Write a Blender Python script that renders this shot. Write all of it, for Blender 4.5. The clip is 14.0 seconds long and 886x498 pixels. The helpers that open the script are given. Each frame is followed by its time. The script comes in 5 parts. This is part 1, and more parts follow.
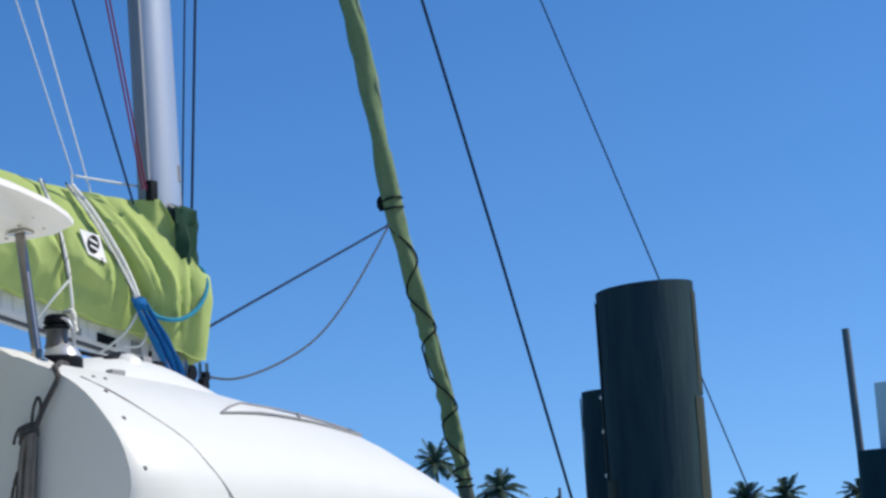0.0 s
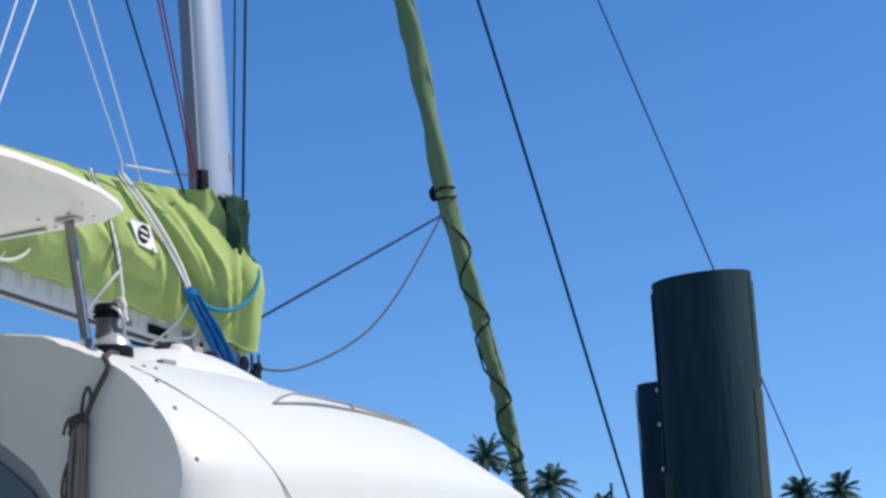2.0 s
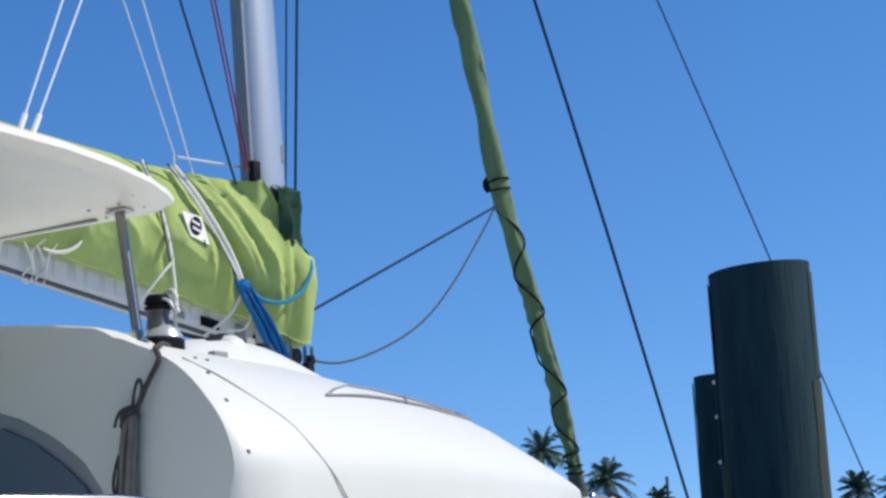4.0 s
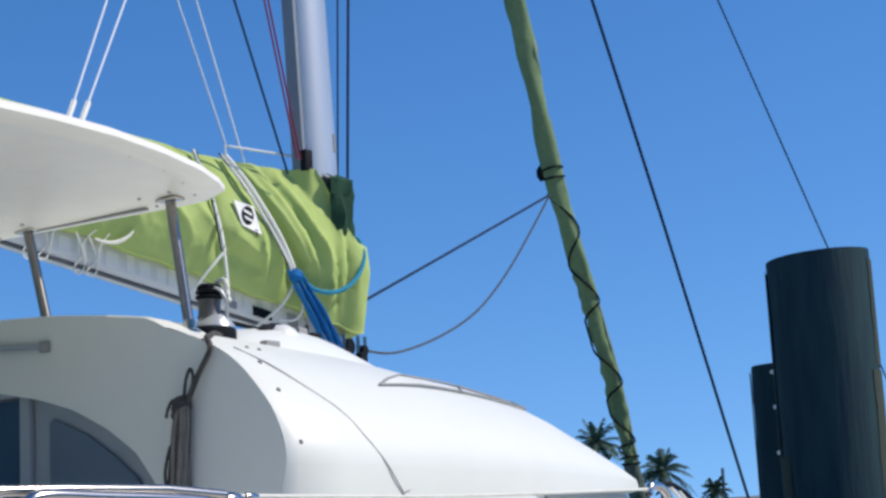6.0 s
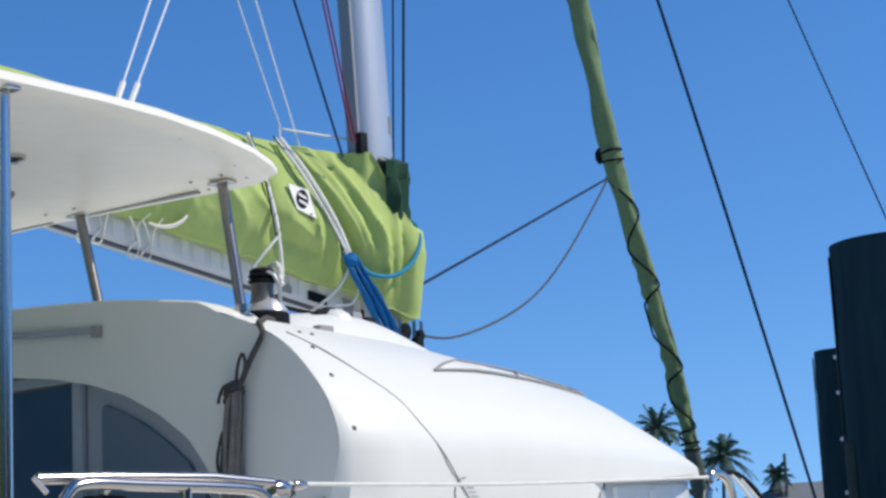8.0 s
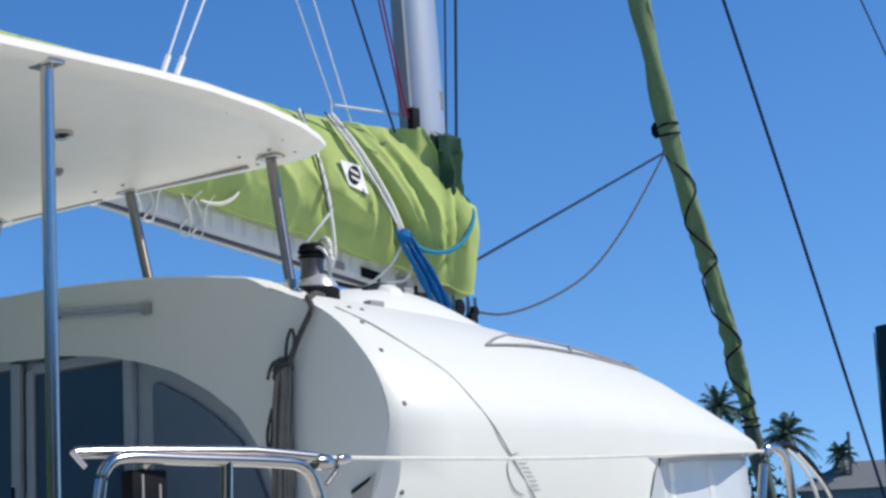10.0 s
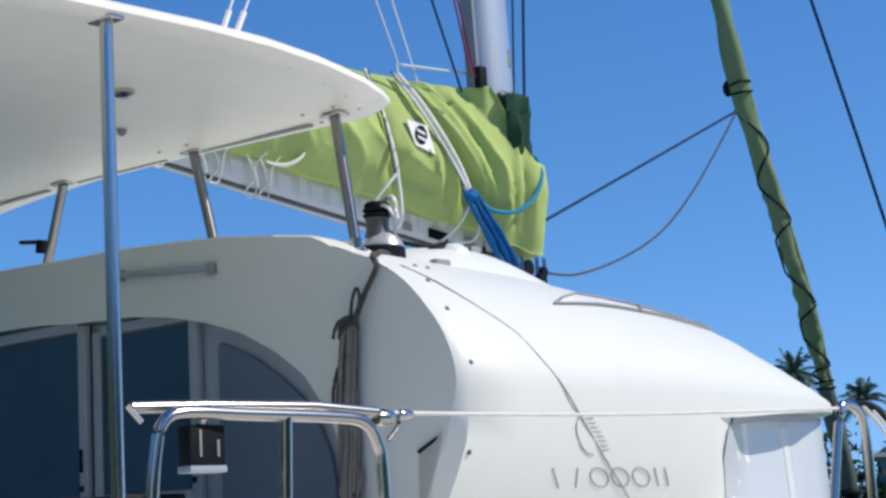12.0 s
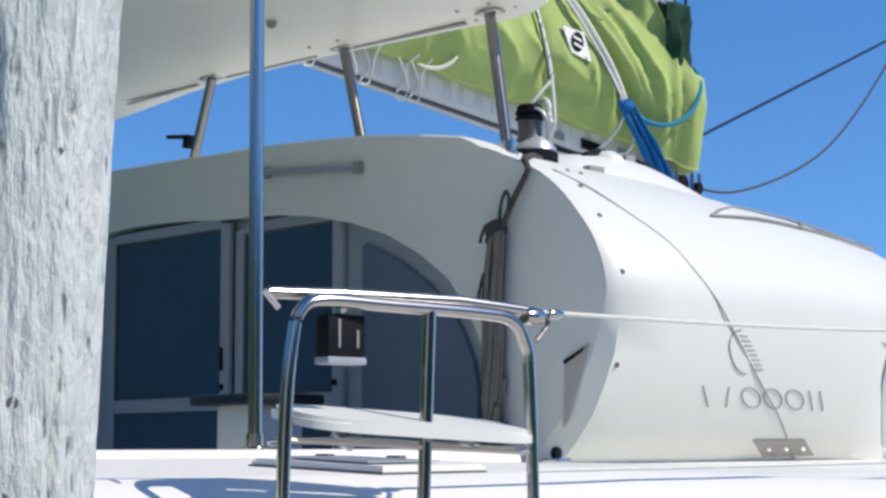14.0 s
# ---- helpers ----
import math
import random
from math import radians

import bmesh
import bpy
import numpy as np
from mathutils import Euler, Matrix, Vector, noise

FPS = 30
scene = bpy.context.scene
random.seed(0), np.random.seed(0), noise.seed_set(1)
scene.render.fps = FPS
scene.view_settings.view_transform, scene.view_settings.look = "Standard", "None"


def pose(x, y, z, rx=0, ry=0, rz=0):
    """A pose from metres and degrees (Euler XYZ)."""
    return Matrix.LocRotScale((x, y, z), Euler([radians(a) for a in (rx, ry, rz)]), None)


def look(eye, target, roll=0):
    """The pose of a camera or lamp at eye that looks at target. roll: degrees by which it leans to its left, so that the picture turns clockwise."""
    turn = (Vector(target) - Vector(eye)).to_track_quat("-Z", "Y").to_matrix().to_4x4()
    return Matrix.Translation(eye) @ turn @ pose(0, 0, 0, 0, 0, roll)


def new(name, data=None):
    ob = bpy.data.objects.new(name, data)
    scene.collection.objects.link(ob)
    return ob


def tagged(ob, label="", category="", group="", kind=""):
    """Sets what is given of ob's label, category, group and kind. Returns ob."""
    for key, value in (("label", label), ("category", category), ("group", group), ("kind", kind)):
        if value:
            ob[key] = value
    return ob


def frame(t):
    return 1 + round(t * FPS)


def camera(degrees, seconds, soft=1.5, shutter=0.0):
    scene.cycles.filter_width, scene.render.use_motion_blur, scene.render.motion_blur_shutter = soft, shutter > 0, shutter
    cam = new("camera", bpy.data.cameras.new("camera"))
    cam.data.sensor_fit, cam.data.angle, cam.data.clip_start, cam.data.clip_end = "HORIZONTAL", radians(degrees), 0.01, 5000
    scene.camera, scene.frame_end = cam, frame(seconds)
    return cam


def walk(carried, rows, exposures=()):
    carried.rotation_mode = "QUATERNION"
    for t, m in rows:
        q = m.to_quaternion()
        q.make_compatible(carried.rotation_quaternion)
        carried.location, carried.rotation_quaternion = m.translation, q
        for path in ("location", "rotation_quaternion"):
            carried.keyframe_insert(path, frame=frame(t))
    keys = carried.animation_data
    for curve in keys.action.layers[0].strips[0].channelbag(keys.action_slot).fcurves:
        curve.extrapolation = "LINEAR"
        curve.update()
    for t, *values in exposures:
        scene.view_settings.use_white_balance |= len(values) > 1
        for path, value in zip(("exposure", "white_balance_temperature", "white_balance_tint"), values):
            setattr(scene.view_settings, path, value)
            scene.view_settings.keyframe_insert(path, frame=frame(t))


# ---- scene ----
def aim(eye, turn, tilt, lean):
    """A camera pose: turn to port from the bow, tilt above the horizon, lean to the left, in degrees."""
    a, b = radians(turn), radians(tilt)
    way = Vector((-math.sin(a) * math.cos(b), math.cos(a) * math.cos(b), math.sin(b)))
    return look(eye, Vector(eye) + way, lean)


# x to starboard, y to the bow, z up from the water; the cabin's aft bulkhead stands at y = 0
cam = camera(28.0, 14.0, soft=2.8)
walk(cam, [
    (0.0, aim((6.695, -4.962, 1.548), 31.75, 11.00, -3.29)),
    (0.5, aim((6.669, -4.932, 1.548), 32.15, 10.98, -3.25)),
    (1.0, aim((6.639, -4.894, 1.547), 32.58, 10.97, -3.24)),
    (1.5, aim((6.605, -4.860, 1.550), 32.99, 10.95, -3.20)),
    (2.0, aim((6.585, -4.836, 1.546), 33.40, 10.94, -3.16)),
    (2.5, aim((6.576, -4.819, 1.552), 33.88, 10.88, -3.01)),
    (3.0, aim((6.567, -4.803, 1.548), 34.30, 10.86, -3.06)),
    (5.5, aim((6.481, -4.685, 1.548), 36.54, 10.73, -2.95)),
    (6.0, aim((6.468, -4.670, 1.549), 36.95, 10.67, -3.02)),
    (6.5, aim((6.437, -4.641, 1.554), 37.41, 10.59, -2.99)),
    (7.0, aim((6.426, -4.625, 1.555), 37.85, 10.51, -2.93)),
    (7.5, aim((6.410, -4.603, 1.561), 38.35, 10.40, -2.81)),
    (8.0, aim((6.408, -4.565, 1.562), 38.93, 10.29, -2.80)),
    (10.5, aim((6.374, -4.469, 1.547), 41.39, 9.57, -2.96)),
    (11.0, aim((6.365, -4.456, 1.542), 41.88, 9.32, -3.05)),
    (11.5, aim((6.353, -4.427, 1.531), 42.58, 9.09, -3.00)),
    (12.0, aim((6.329, -4.389, 1.529), 43.34, 8.81, -2.91)),
    (12.5, aim((6.296, -4.339, 1.530), 44.31, 8.42, -2.57)),
    (13.0, aim((6.263, -4.302, 1.530), 45.36, 7.95, -2.00)),
    (13.5, aim((6.228, -4.253, 1.521), 46.88, 7.29, -1.08)),
    (14.0, aim((6.162, -4.246, 1.495), 48.16, 6.42, -0.15)),
])

# ---- light ----
world = bpy.data.worlds.new("sky")
scene.world = world
world.use_nodes = True
wn, wl = world.node_tree.nodes, world.node_tree.links
sky = wn.new("ShaderNodeTexSky")
sky.sky_type, sky.sun_disc = "NISHITA", False
sky.sun_elevation, sky.sun_rotation = radians(45), radians(60)
sky.air_density, sky.dust_density, sky.ozone_density = 1.0, 0.12, 4.0
deep = wn.new("ShaderNodeHueSaturation")
deep.inputs["Saturation"].default_value = 1.25
deep.inputs["Hue"].default_value = 0.505
deep.inputs["Value"].default_value = 1.2
lift, way_in = wn.new("ShaderNodeMapping"), wn.new("ShaderNodeTexCoord")
lift.inputs["Location"].default_value = (0, 0, 0.14)
wl.new(way_in.outputs["Generated"], lift.inputs[0])
wl.new(lift.outputs[0], sky.inputs["Vector"])
wl.new(sky.outputs[0], deep.inputs["Color"])
wl.new(deep.outputs[0], wn["Background"].inputs[0])
wn["Background"].inputs[1].default_value = 0.142
sun_data = bpy.data.lights.new("sun", "SUN")
sun_data.energy, sun_data.angle, sun_data.color = 4.1, radians(0.53), (1.0, 0.91, 0.78)
sun = new("sun", sun_data)
SUN_AZ, SUN_EL = radians(60), radians(45)
sun_way = Vector((math.sin(SUN_AZ) * math.cos(SUN_EL), math.cos(SUN_AZ) * math.cos(SUN_EL), math.sin(SUN_EL)))
sun.matrix_world = look(sun_way * 50, (0, 0, 0))
scene.view_settings.exposure = 0.02


# ---- materials ----
def mat(name, color, rough=0.5, metal=0.0, var=0.1, scale=8.0, bump=0.0, bump_scale=60.0, coat=0.0, second=None, stretch=None, spread=0.5):
    """A material whose colour wanders between two tones at two scales, with a fine relief."""
    m = bpy.data.materials.new(name)
    m.use_nodes = True
    n, l = m.node_tree.nodes, m.node_tree.links
    b = n["Principled BSDF"]
    b.inputs["Roughness"].default_value, b.inputs["Metallic"].default_value = rough, metal
    b.inputs["Coat Weight"].default_value = coat
    if rough >= 0.7 and not metal:
        b.inputs["Specular IOR Level"].default_value = 0.2
    co = n.new("ShaderNodeTexCoord")
    mp = n.new("ShaderNodeMapping")
    mp.inputs["Scale"].default_value = stretch or (1, 1, 1)
    l.new(co.outputs["Object"], mp.inputs[0])
    big, fine = n.new("ShaderNodeTexNoise"), n.new("ShaderNodeTexNoise")
    big.inputs["Scale"].default_value, fine.inputs["Scale"].default_value = scale * 0.25, scale * 3
    big.inputs["Detail"].default_value, fine.inputs["Detail"].default_value = 4, 6
    for t in (big, fine):
        l.new(mp.outputs[0], t.inputs["Vector"])
    mix = n.new("ShaderNodeMath")
    mix.operation = "ADD"
    l.new(big.outputs["Fac"], mix.inputs[0])
    l.new(fine.outputs["Fac"], mix.inputs[1])
    ramp = n.new("ShaderNodeValToRGB")
    dark = second or tuple(c * (1 - var) for c in color)
    ramp.color_ramp.elements[0].position, ramp.color_ramp.elements[0].color = 0.5 - spread * 0.5, (*dark, 1)
    ramp.color_ramp.elements[1].position, ramp.color_ramp.elements[1].color = 0.5 + spread * 0.5, (*color, 1)
    half = n.new("ShaderNodeMath")
    half.operation = "MULTIPLY"
    half.inputs[1].default_value = 0.5
    l.new(mix.outputs[0], half.inputs[0])
    l.new(half.outputs[0], ramp.inputs[0])
    l.new(ramp.outputs[0], b.inputs["Base Color"])
    if bump:
        t = n.new("ShaderNodeTexNoise")
        t.inputs["Scale"].default_value, t.inputs["Detail"].default_value = bump_scale, 5
        l.new(mp.outputs[0], t.inputs["Vector"])
        bp = n.new("ShaderNodeBump")
        bp.inputs["Strength"].default_value, bp.inputs["Distance"].default_value = 1.0, bump
        l.new(t.outputs["Fac"], bp.inputs["Height"])
        l.new(bp.outputs[0], b.inputs["Normal"])
    return m


GEL = mat("white_gelcoat", (0.735, 0.75, 0.70), 0.46, 0, 0.05, 2.0, 0.0003, 9, coat=0.05)
NONSKID = mat("deck_gelcoat", (0.84, 0.83, 0.785), 0.55, 0, 0.07, 4.0, 0.0008, 220)
CREAM = mat("cream_gelcoat", (0.95, 0.91, 0.81), 0.4, 0, 0.09, 3.0, 0.0006, 6)
TRIM = mat("grey_trim", (0.33, 0.32, 0.31), 0.45, 0, 0.2, 12)
SEAM = mat("dark_sealant", (0.10, 0.10, 0.11), 0.6, 0, 0.2, 12)
STEEL = mat("polished_steel", (0.60, 0.56, 0.51), 0.17, 1.0, 0.15, 14)
# steel with dark reflections put into its base colour
DARKSTEEL = mat("darkened_steel", (0.30, 0.29, 0.28), 0.24, 1.0, 0.25, 14)
DRUM = mat("dark_winch_drum", (0.16, 0.155, 0.15), 0.42, 0.7, 0.3, 20)
ALU = mat("anodised_aluminium", (0.58, 0.60, 0.61), 0.34, 0.55, 0.14, 5, 0.0003, 40, stretch=(1, 1, 0.1))
MASTALU = mat("mast_aluminium", (0.60, 0.61, 0.61), 0.36, 0.62, 0.12, 5, 0.0004, 40, stretch=(1, 1, 0.1))
PALEEDGE = mat("sunlit_cloth_edge", (0.46, 0.55, 0.40), 0.85, 0, 0.5, 14, 0.003, 60)
BOOMW = mat("white_boom_paint", (0.66, 0.67, 0.67), 0.4, 0, 0.08, 6)
CANVAS = mat("lime_canvas", (0.42, 0.52, 0.185), 0.85, 0, 0.2, 5, 0.0025, 28, second=(0.34, 0.44, 0.135))
CANVAS_D = mat("dark_green_canvas", (0.022, 0.066, 0.040), 0.85, 0, 0.3, 8, 0.003, 30)
SAILCOVER = mat("green_sail_strip", (0.21, 0.29, 0.15), 0.8, 0, 0.35, 9, 0.005, 40, second=(0.12, 0.19, 0.095))
BLACKROPE = mat("black_rope", (0.006, 0.008, 0.012), 0.8, 0, 0.3, 60, 0.002, 300)
WIRE = mat("steel_wire", (0.009, 0.028, 0.075), 0.7, 0.0, 0.2, 30)
GREYROPE = mat("grey_rope", (0.085, 0.10, 0.115), 0.85, 0, 0.3, 60)
WHITEWIRE = mat("pale_line", (0.72, 0.75, 0.78), 0.6, 0, 0.1, 30)
REDROPE = mat("red_halyard", (0.20, 0.015, 0.05), 0.8, 0, 0.3, 60)
WHITEROPE = mat("white_rope", (0.84, 0.84, 0.77), 0.8, 0, 0.22, 60, 0.003, 200)
OLDROPE = mat("weathered_rope", (0.30, 0.275, 0.235), 0.9, 0, 0.55, 50, 0.004, 160)
DARKROPE = mat("dark_weathered_rope", (0.095, 0.09, 0.085), 0.9, 0, 0.4, 50, 0.004, 160)
BLUE = mat("blue_canvas", (0.01, 0.15, 0.42), 0.8, 0, 0.35, 14, 0.003, 50)
TEALROPE = mat("teal_rope", (0.03, 0.28, 0.42), 0.7, 0, 0.3, 60, 0.002, 250)
BLACK = mat("black_plastic", (0.004, 0.006, 0.010), 0.7, 0, 0.3, 14)
DARKPILE = mat("tarred_pile_wood", (0.017, 0.047, 0.054), 0.75, 0, 0.5, 5, 0.006, 30, second=(0.008, 0.027, 0.042), stretch=(1, 1, 0.12), spread=0.25)
PATCHPILE = mat("pale_edge_pile_wood", (0.060, 0.068, 0.046), 0.85, 0, 0.5, 9, 0.004, 30, second=(0.024, 0.036, 0.036), stretch=(1, 1, 0.14))
GLASS = mat("dark_door_glass", (0.034, 0.086, 0.165), 0.16, 0, 0.25, 1.5)
SHADEGLASS = mat("smoked_window_glass", (0.13, 0.175, 0.24), 0.3, 0, 0.15, 2)
SIDEGLASS = mat("blind_behind_window", (0.51, 0.55, 0.57), 0.34, 0, 0.10, 2)
HATCHGLASS = mat("pale_acrylic_hatch", (0.40, 0.46, 0.53), 0.25, 0, 0.15, 5)
FRAME = mat("grey_door_frame", (0.34, 0.38, 0.42), 0.4, 0, 0.1, 8)
BLINDTAPE = mat("pale_blind_tape", (0.60, 0.635, 0.65), 0.5, 0, 0.06, 12)
BLINDHEM = mat("shaded_blind_hem", (0.36, 0.40, 0.43), 0.6, 0, 0.1, 12)
BADGE = mat("white_badge", (0.82, 0.82, 0.80), 0.6, 0, 0.06, 10)
LETTER = mat("grey_lettering", (0.30, 0.31, 0.33), 0.5, 0, 0.1, 20)
PALELETTER = mat("pale_lettering", (0.78, 0.78, 0.77), 0.5, 0, 0.1, 20)
TRACK = mat("dark_track", (0.27, 0.29, 0.32), 0.45, 0.3, 0.2, 8)
RECESS = mat("recess_shade_grey", (0.50, 0.49, 0.45), 0.6, 0, 0.2, 14)
TEAK = mat("dark_table_top", (0.020, 0.022, 0.028), 0.3, 0, 0.3, 10)
PALMLEAF = mat("palm_leaf", (0.095, 0.15, 0.10), 0.7, 0, 0.5, 2)
FOOTCLOTH = mat("grey_sail_foot", (0.13, 0.16, 0.14), 0.8, 0, 0.35, 12, 0.004, 40, second=(0.06, 0.085, 0.075))
PALMTRUNK = mat("palm_trunk", (0.16, 0.13, 0.10), 0.9, 0, 0.3, 2)
BUSH = mat("bush_leaf", (0.04, 0.07, 0.025), 0.8, 0, 0.5, 1)
ROOF = mat("grey_shingle_roof", (0.22, 0.235, 0.24), 0.85, 0, 0.25, 2)
HOUSE = mat("house_paint", (0.22, 0.24, 0.25), 0.8, 0, 0.15, 1)
DOCK = mat("pale_dock_boards", (0.70, 0.69, 0.65), 0.85, 0, 0.25, 3)
LAND = mat("sandy_grass", (0.13, 0.14, 0.07), 0.95, 0, 0.35, 0.2)
POLE = mat("painted_pole", (0.13, 0.15, 0.17), 0.6, 0, 0.2, 3)
SIGN = mat("white_sign", (0.75, 0.76, 0.76), 0.6, 0, 0.06, 3)


def white_pile_material():
    m = bpy.data.materials.new("flaking_white_paint")
    m.use_nodes = True
    n, l = m.node_tree.nodes, m.node_tree.links
    b = n["Principled BSDF"]
    b.inputs["Roughness"].default_value = 0.7
    co, mp = n.new("ShaderNodeTexCoord"), n.new("ShaderNodeMapping")
    mp.inputs["Scale"].default_value = (1, 1, 0.28)
    l.new(co.outputs["Object"], mp.inputs[0])

    def tex(scale, detail, rough):
        t = n.new("ShaderNodeTexNoise")
        t.inputs["Scale"].default_value, t.inputs["Detail"].default_value, t.inputs["Roughness"].default_value = scale, detail, rough
        l.new(mp.outputs[0], t.inputs["Vector"])
        return t

    coarse, flake, tone = tex(30, 8, 0.62), tex(55, 4, 0.55), tex(5, 3, 0.5)
    bare = n.new("ShaderNodeValToRGB")
    bare.color_ramp.elements[0].position, bare.color_ramp.elements[0].color = 0.31, (0.20, 0.22, 0.21, 1)
    bare.color_ramp.elements[1].position, bare.color_ramp.elements[1].color = 0.39, (0.76, 0.79, 0.77, 1)
    l.new(flake.outputs["Fac"], bare.inputs[0])
    shade = n.new("ShaderNodeValToRGB")
    shade.color_ramp.elements[0].position, shade.color_ramp.elements[0].color = 0.3, (0.72, 0.81, 0.81, 1)
    shade.color_ramp.elements[1].position, shade.color_ramp.elements[1].color = 0.65, (1, 1, 1, 1)
    l.new(tone.outputs["Fac"], shade.inputs[0])
    mul = n.new("ShaderNodeMix")
    mul.data_type, mul.blend_type = "RGBA", "MULTIPLY"
    mul.inputs[0].default_value = 1.0
    l.new(bare.outputs[0], mul.inputs[6])
    l.new(shade.outputs[0], mul.inputs[7])
    l.new(mul.outputs[2], b.inputs["Base Color"])
    add = n.new("ShaderNodeMath")
    add.operation = "MULTIPLY_ADD"
    add.inputs[1].default_value = 0.6
    l.new(flake.outputs["Fac"], add.inputs[0])
    l.new(coarse.outputs["Fac"], add.inputs[2])
    bp = n.new("ShaderNodeBump")
    bp.inputs["Strength"].default_value, bp.inputs["Distance"].default_value = 1.0, 0.032
    l.new(add.outputs[0], bp.inputs["Height"])
    l.new(bp.outputs[0], b.inputs["Normal"])
    return m


WHITEPILE = white_pile_material()


def water_material():
    m = mat("harbour_water", (0.15, 0.36, 0.36), 0.08, 0, 0.3, 0.3)
    n, l = m.node_tree.nodes, m.node_tree.links
    t, bp, co = n.new("ShaderNodeTexNoise"), n.new("ShaderNodeBump"), n.new("ShaderNodeTexCoord")
    t.inputs["Scale"].default_value, t.inputs["Detail"].default_value = 1.6, 4
    bp.inputs["Distance"].default_value = 0.12
    l.new(co.outputs["Object"], t.inputs["Vector"])
    l.new(t.outputs["Fac"], bp.inputs["Height"])
    l.new(bp.outputs[0], n["Principled BSDF"].inputs["Normal"])
    return m


WATER = water_material()


# ---- building tools ----
def finish(name, bm, material, smooth=True, angle=40):
    me = bpy.data.meshes.new(name)
    bmesh.ops.recalc_face_normals(bm, faces=bm.faces)
    if smooth:
        for f in bm.faces:
            f.smooth = True
        for e in bm.edges:
            if len(e.link_faces) == 2 and e.calc_face_angle(0) > radians(angle):
                e.smooth = False
    bm.to_mesh(me)
    bm.free()
    me.materials.append(material)
    return new(name, me)


def part(name, bm, material, parent, label="", smooth=True, angle=40):
    ob = finish(name, bm, material, smooth, angle)
    ob.parent = parent
    return tagged(ob, label)


def thing(name, place, label, category, group="", kind=""):
    ob = new(name)
    ob.location = place
    bpy.context.view_layer.update()
    return tagged(ob, label, category, group, kind)


def local(ob, pts):
    """World points as seen from a thing's own base."""
    o = ob.location
    while ob.parent:
        ob = ob.parent
        o = o + ob.location
    return [Vector(p) - o for p in pts]


def smooth_path(pts, steps=6):
    pts = [Vector(p) for p in pts]
    if len(pts) < 3:
        return pts
    out = []
    for i in range(len(pts) - 1):
        a, b, c, d = pts[max(i - 1, 0)], pts[i], pts[i + 1], pts[min(i + 2, len(pts) - 1)]
        for k in range(steps):
            t = k / steps
            out.append(0.5 * ((2 * b) + (c - a) * t + (2 * a - 5 * b + 4 * c - d) * t * t + (3 * b - a - 3 * c + d) * t ** 3))
    return out + [pts[-1]]


def tube(bm, pts, r, sides=10, flat=1.0, radii=None, caps=True):
    """A round bar along a line of points."""
    pts = [Vector(p) for p in pts]
    rings, up = [], Vector((0, 0, 1))
    for i, p in enumerate(pts):
        d = (pts[min(i + 1, len(pts) - 1)] - pts[max(i - 1, 0)]).normalized()
        ref = up if abs(d.dot(up)) < 0.95 else Vector((0, 1, 0))
        u = d.cross(ref).normalized()
        v = u.cross(d)
        rr = radii[i] if radii else r
        rings.append([bm.verts.new(p + rr * (math.cos(2 * math.pi * k / sides) * u + flat * math.sin(2 * math.pi * k / sides) * v)) for k in range(sides)])
    for a, b in zip(rings, rings[1:]):
        for k in range(sides):
            bm.faces.new((a[k], a[(k + 1) % sides], b[(k + 1) % sides], b[k]))
    if caps:
        bm.faces.new(rings[0][::-1])
        bm.faces.new(rings[-1])
    return bm


def box(bm, lo, hi, bevel=0.0, seg=2):
    made = bmesh.ops.create_cube(bm, size=1)["verts"]
    lo, hi = Vector(lo), Vector(hi)
    for v in made:
        v.co = Vector((lo[k] + (v.co[k] + 0.5) * (hi[k] - lo[k]) for k in range(3)))
    if bevel:
        edges = list({e for v in made for e in v.link_edges})
        bmesh.ops.bevel(bm, geom=edges, offset=bevel, segments=seg, affect="EDGES", profile=0.6)
    return bm


def prism(bm, outline, way, bevel=0.0):
    """A plate: an outline of points in one plane, given thickness along way."""
    low = [bm.verts.new(Vector(p)) for p in outline]
    high = [bm.verts.new(Vector(p) + Vector(way)) for p in outline]
    n = len(low)
    faces = [bm.faces.new(low[::-1]), bm.faces.new(high)]
    for k in range(n):
        faces.append(bm.faces.new((low[k], low[(k + 1) % n], high[(k + 1) % n], high[k])))
    if bevel:
        rim = [e for e in bm.edges if e.verts[0] in high and e.verts[1] in high]
        bmesh.ops.bevel(bm, geom=rim, offset=bevel, segments=2, affect="EDGES")
    return bm


def grid(bm, rows, close=False):
    vs = [[bm.verts.new(Vector(p)) for p in r] for r in rows]
    for a, b in zip(vs, vs[1:]):
        for k in range(len(a) - (0 if close else 1)):
            j = (k + 1) % len(a)
            bm.faces.new((a[k], a[j], b[j], b[k]))
    return vs


def lathe(bm, base, profile, sides=20, axis=Vector((0, 0, 1))):
    base, axis = Vector(base), Vector(axis).normalized()
    u = axis.orthogonal().normalized()
    v = axis.cross(u)
    rows = [[base + axis * z + r * (math.cos(2 * math.pi * k / sides) * u + math.sin(2 * math.pi * k / sides) * v) for k in range(sides)] for r, z in profile]
    vs = grid(bm, rows, close=True)
    if profile[-1][0] > 1e-4:
        bm.faces.new(vs[-1])
    if profile[0][0] > 1e-4:
        bm.faces.new(vs[0][::-1])
    return bm


def B():
    return bmesh.new()


def lerp(x, xs, ys):
    return float(np.interp(x, xs, ys))


# ---- water and shore ----
bm = B()
grid(bm, [[(-2500, -2500, 0), (2500, -2500, 0)], [(-2500, 2500, 0), (2500, 2500, 0)]])
water = tagged(finish("water", bm, WATER), "calm pale turquoise harbour water", "water", kind="structure")

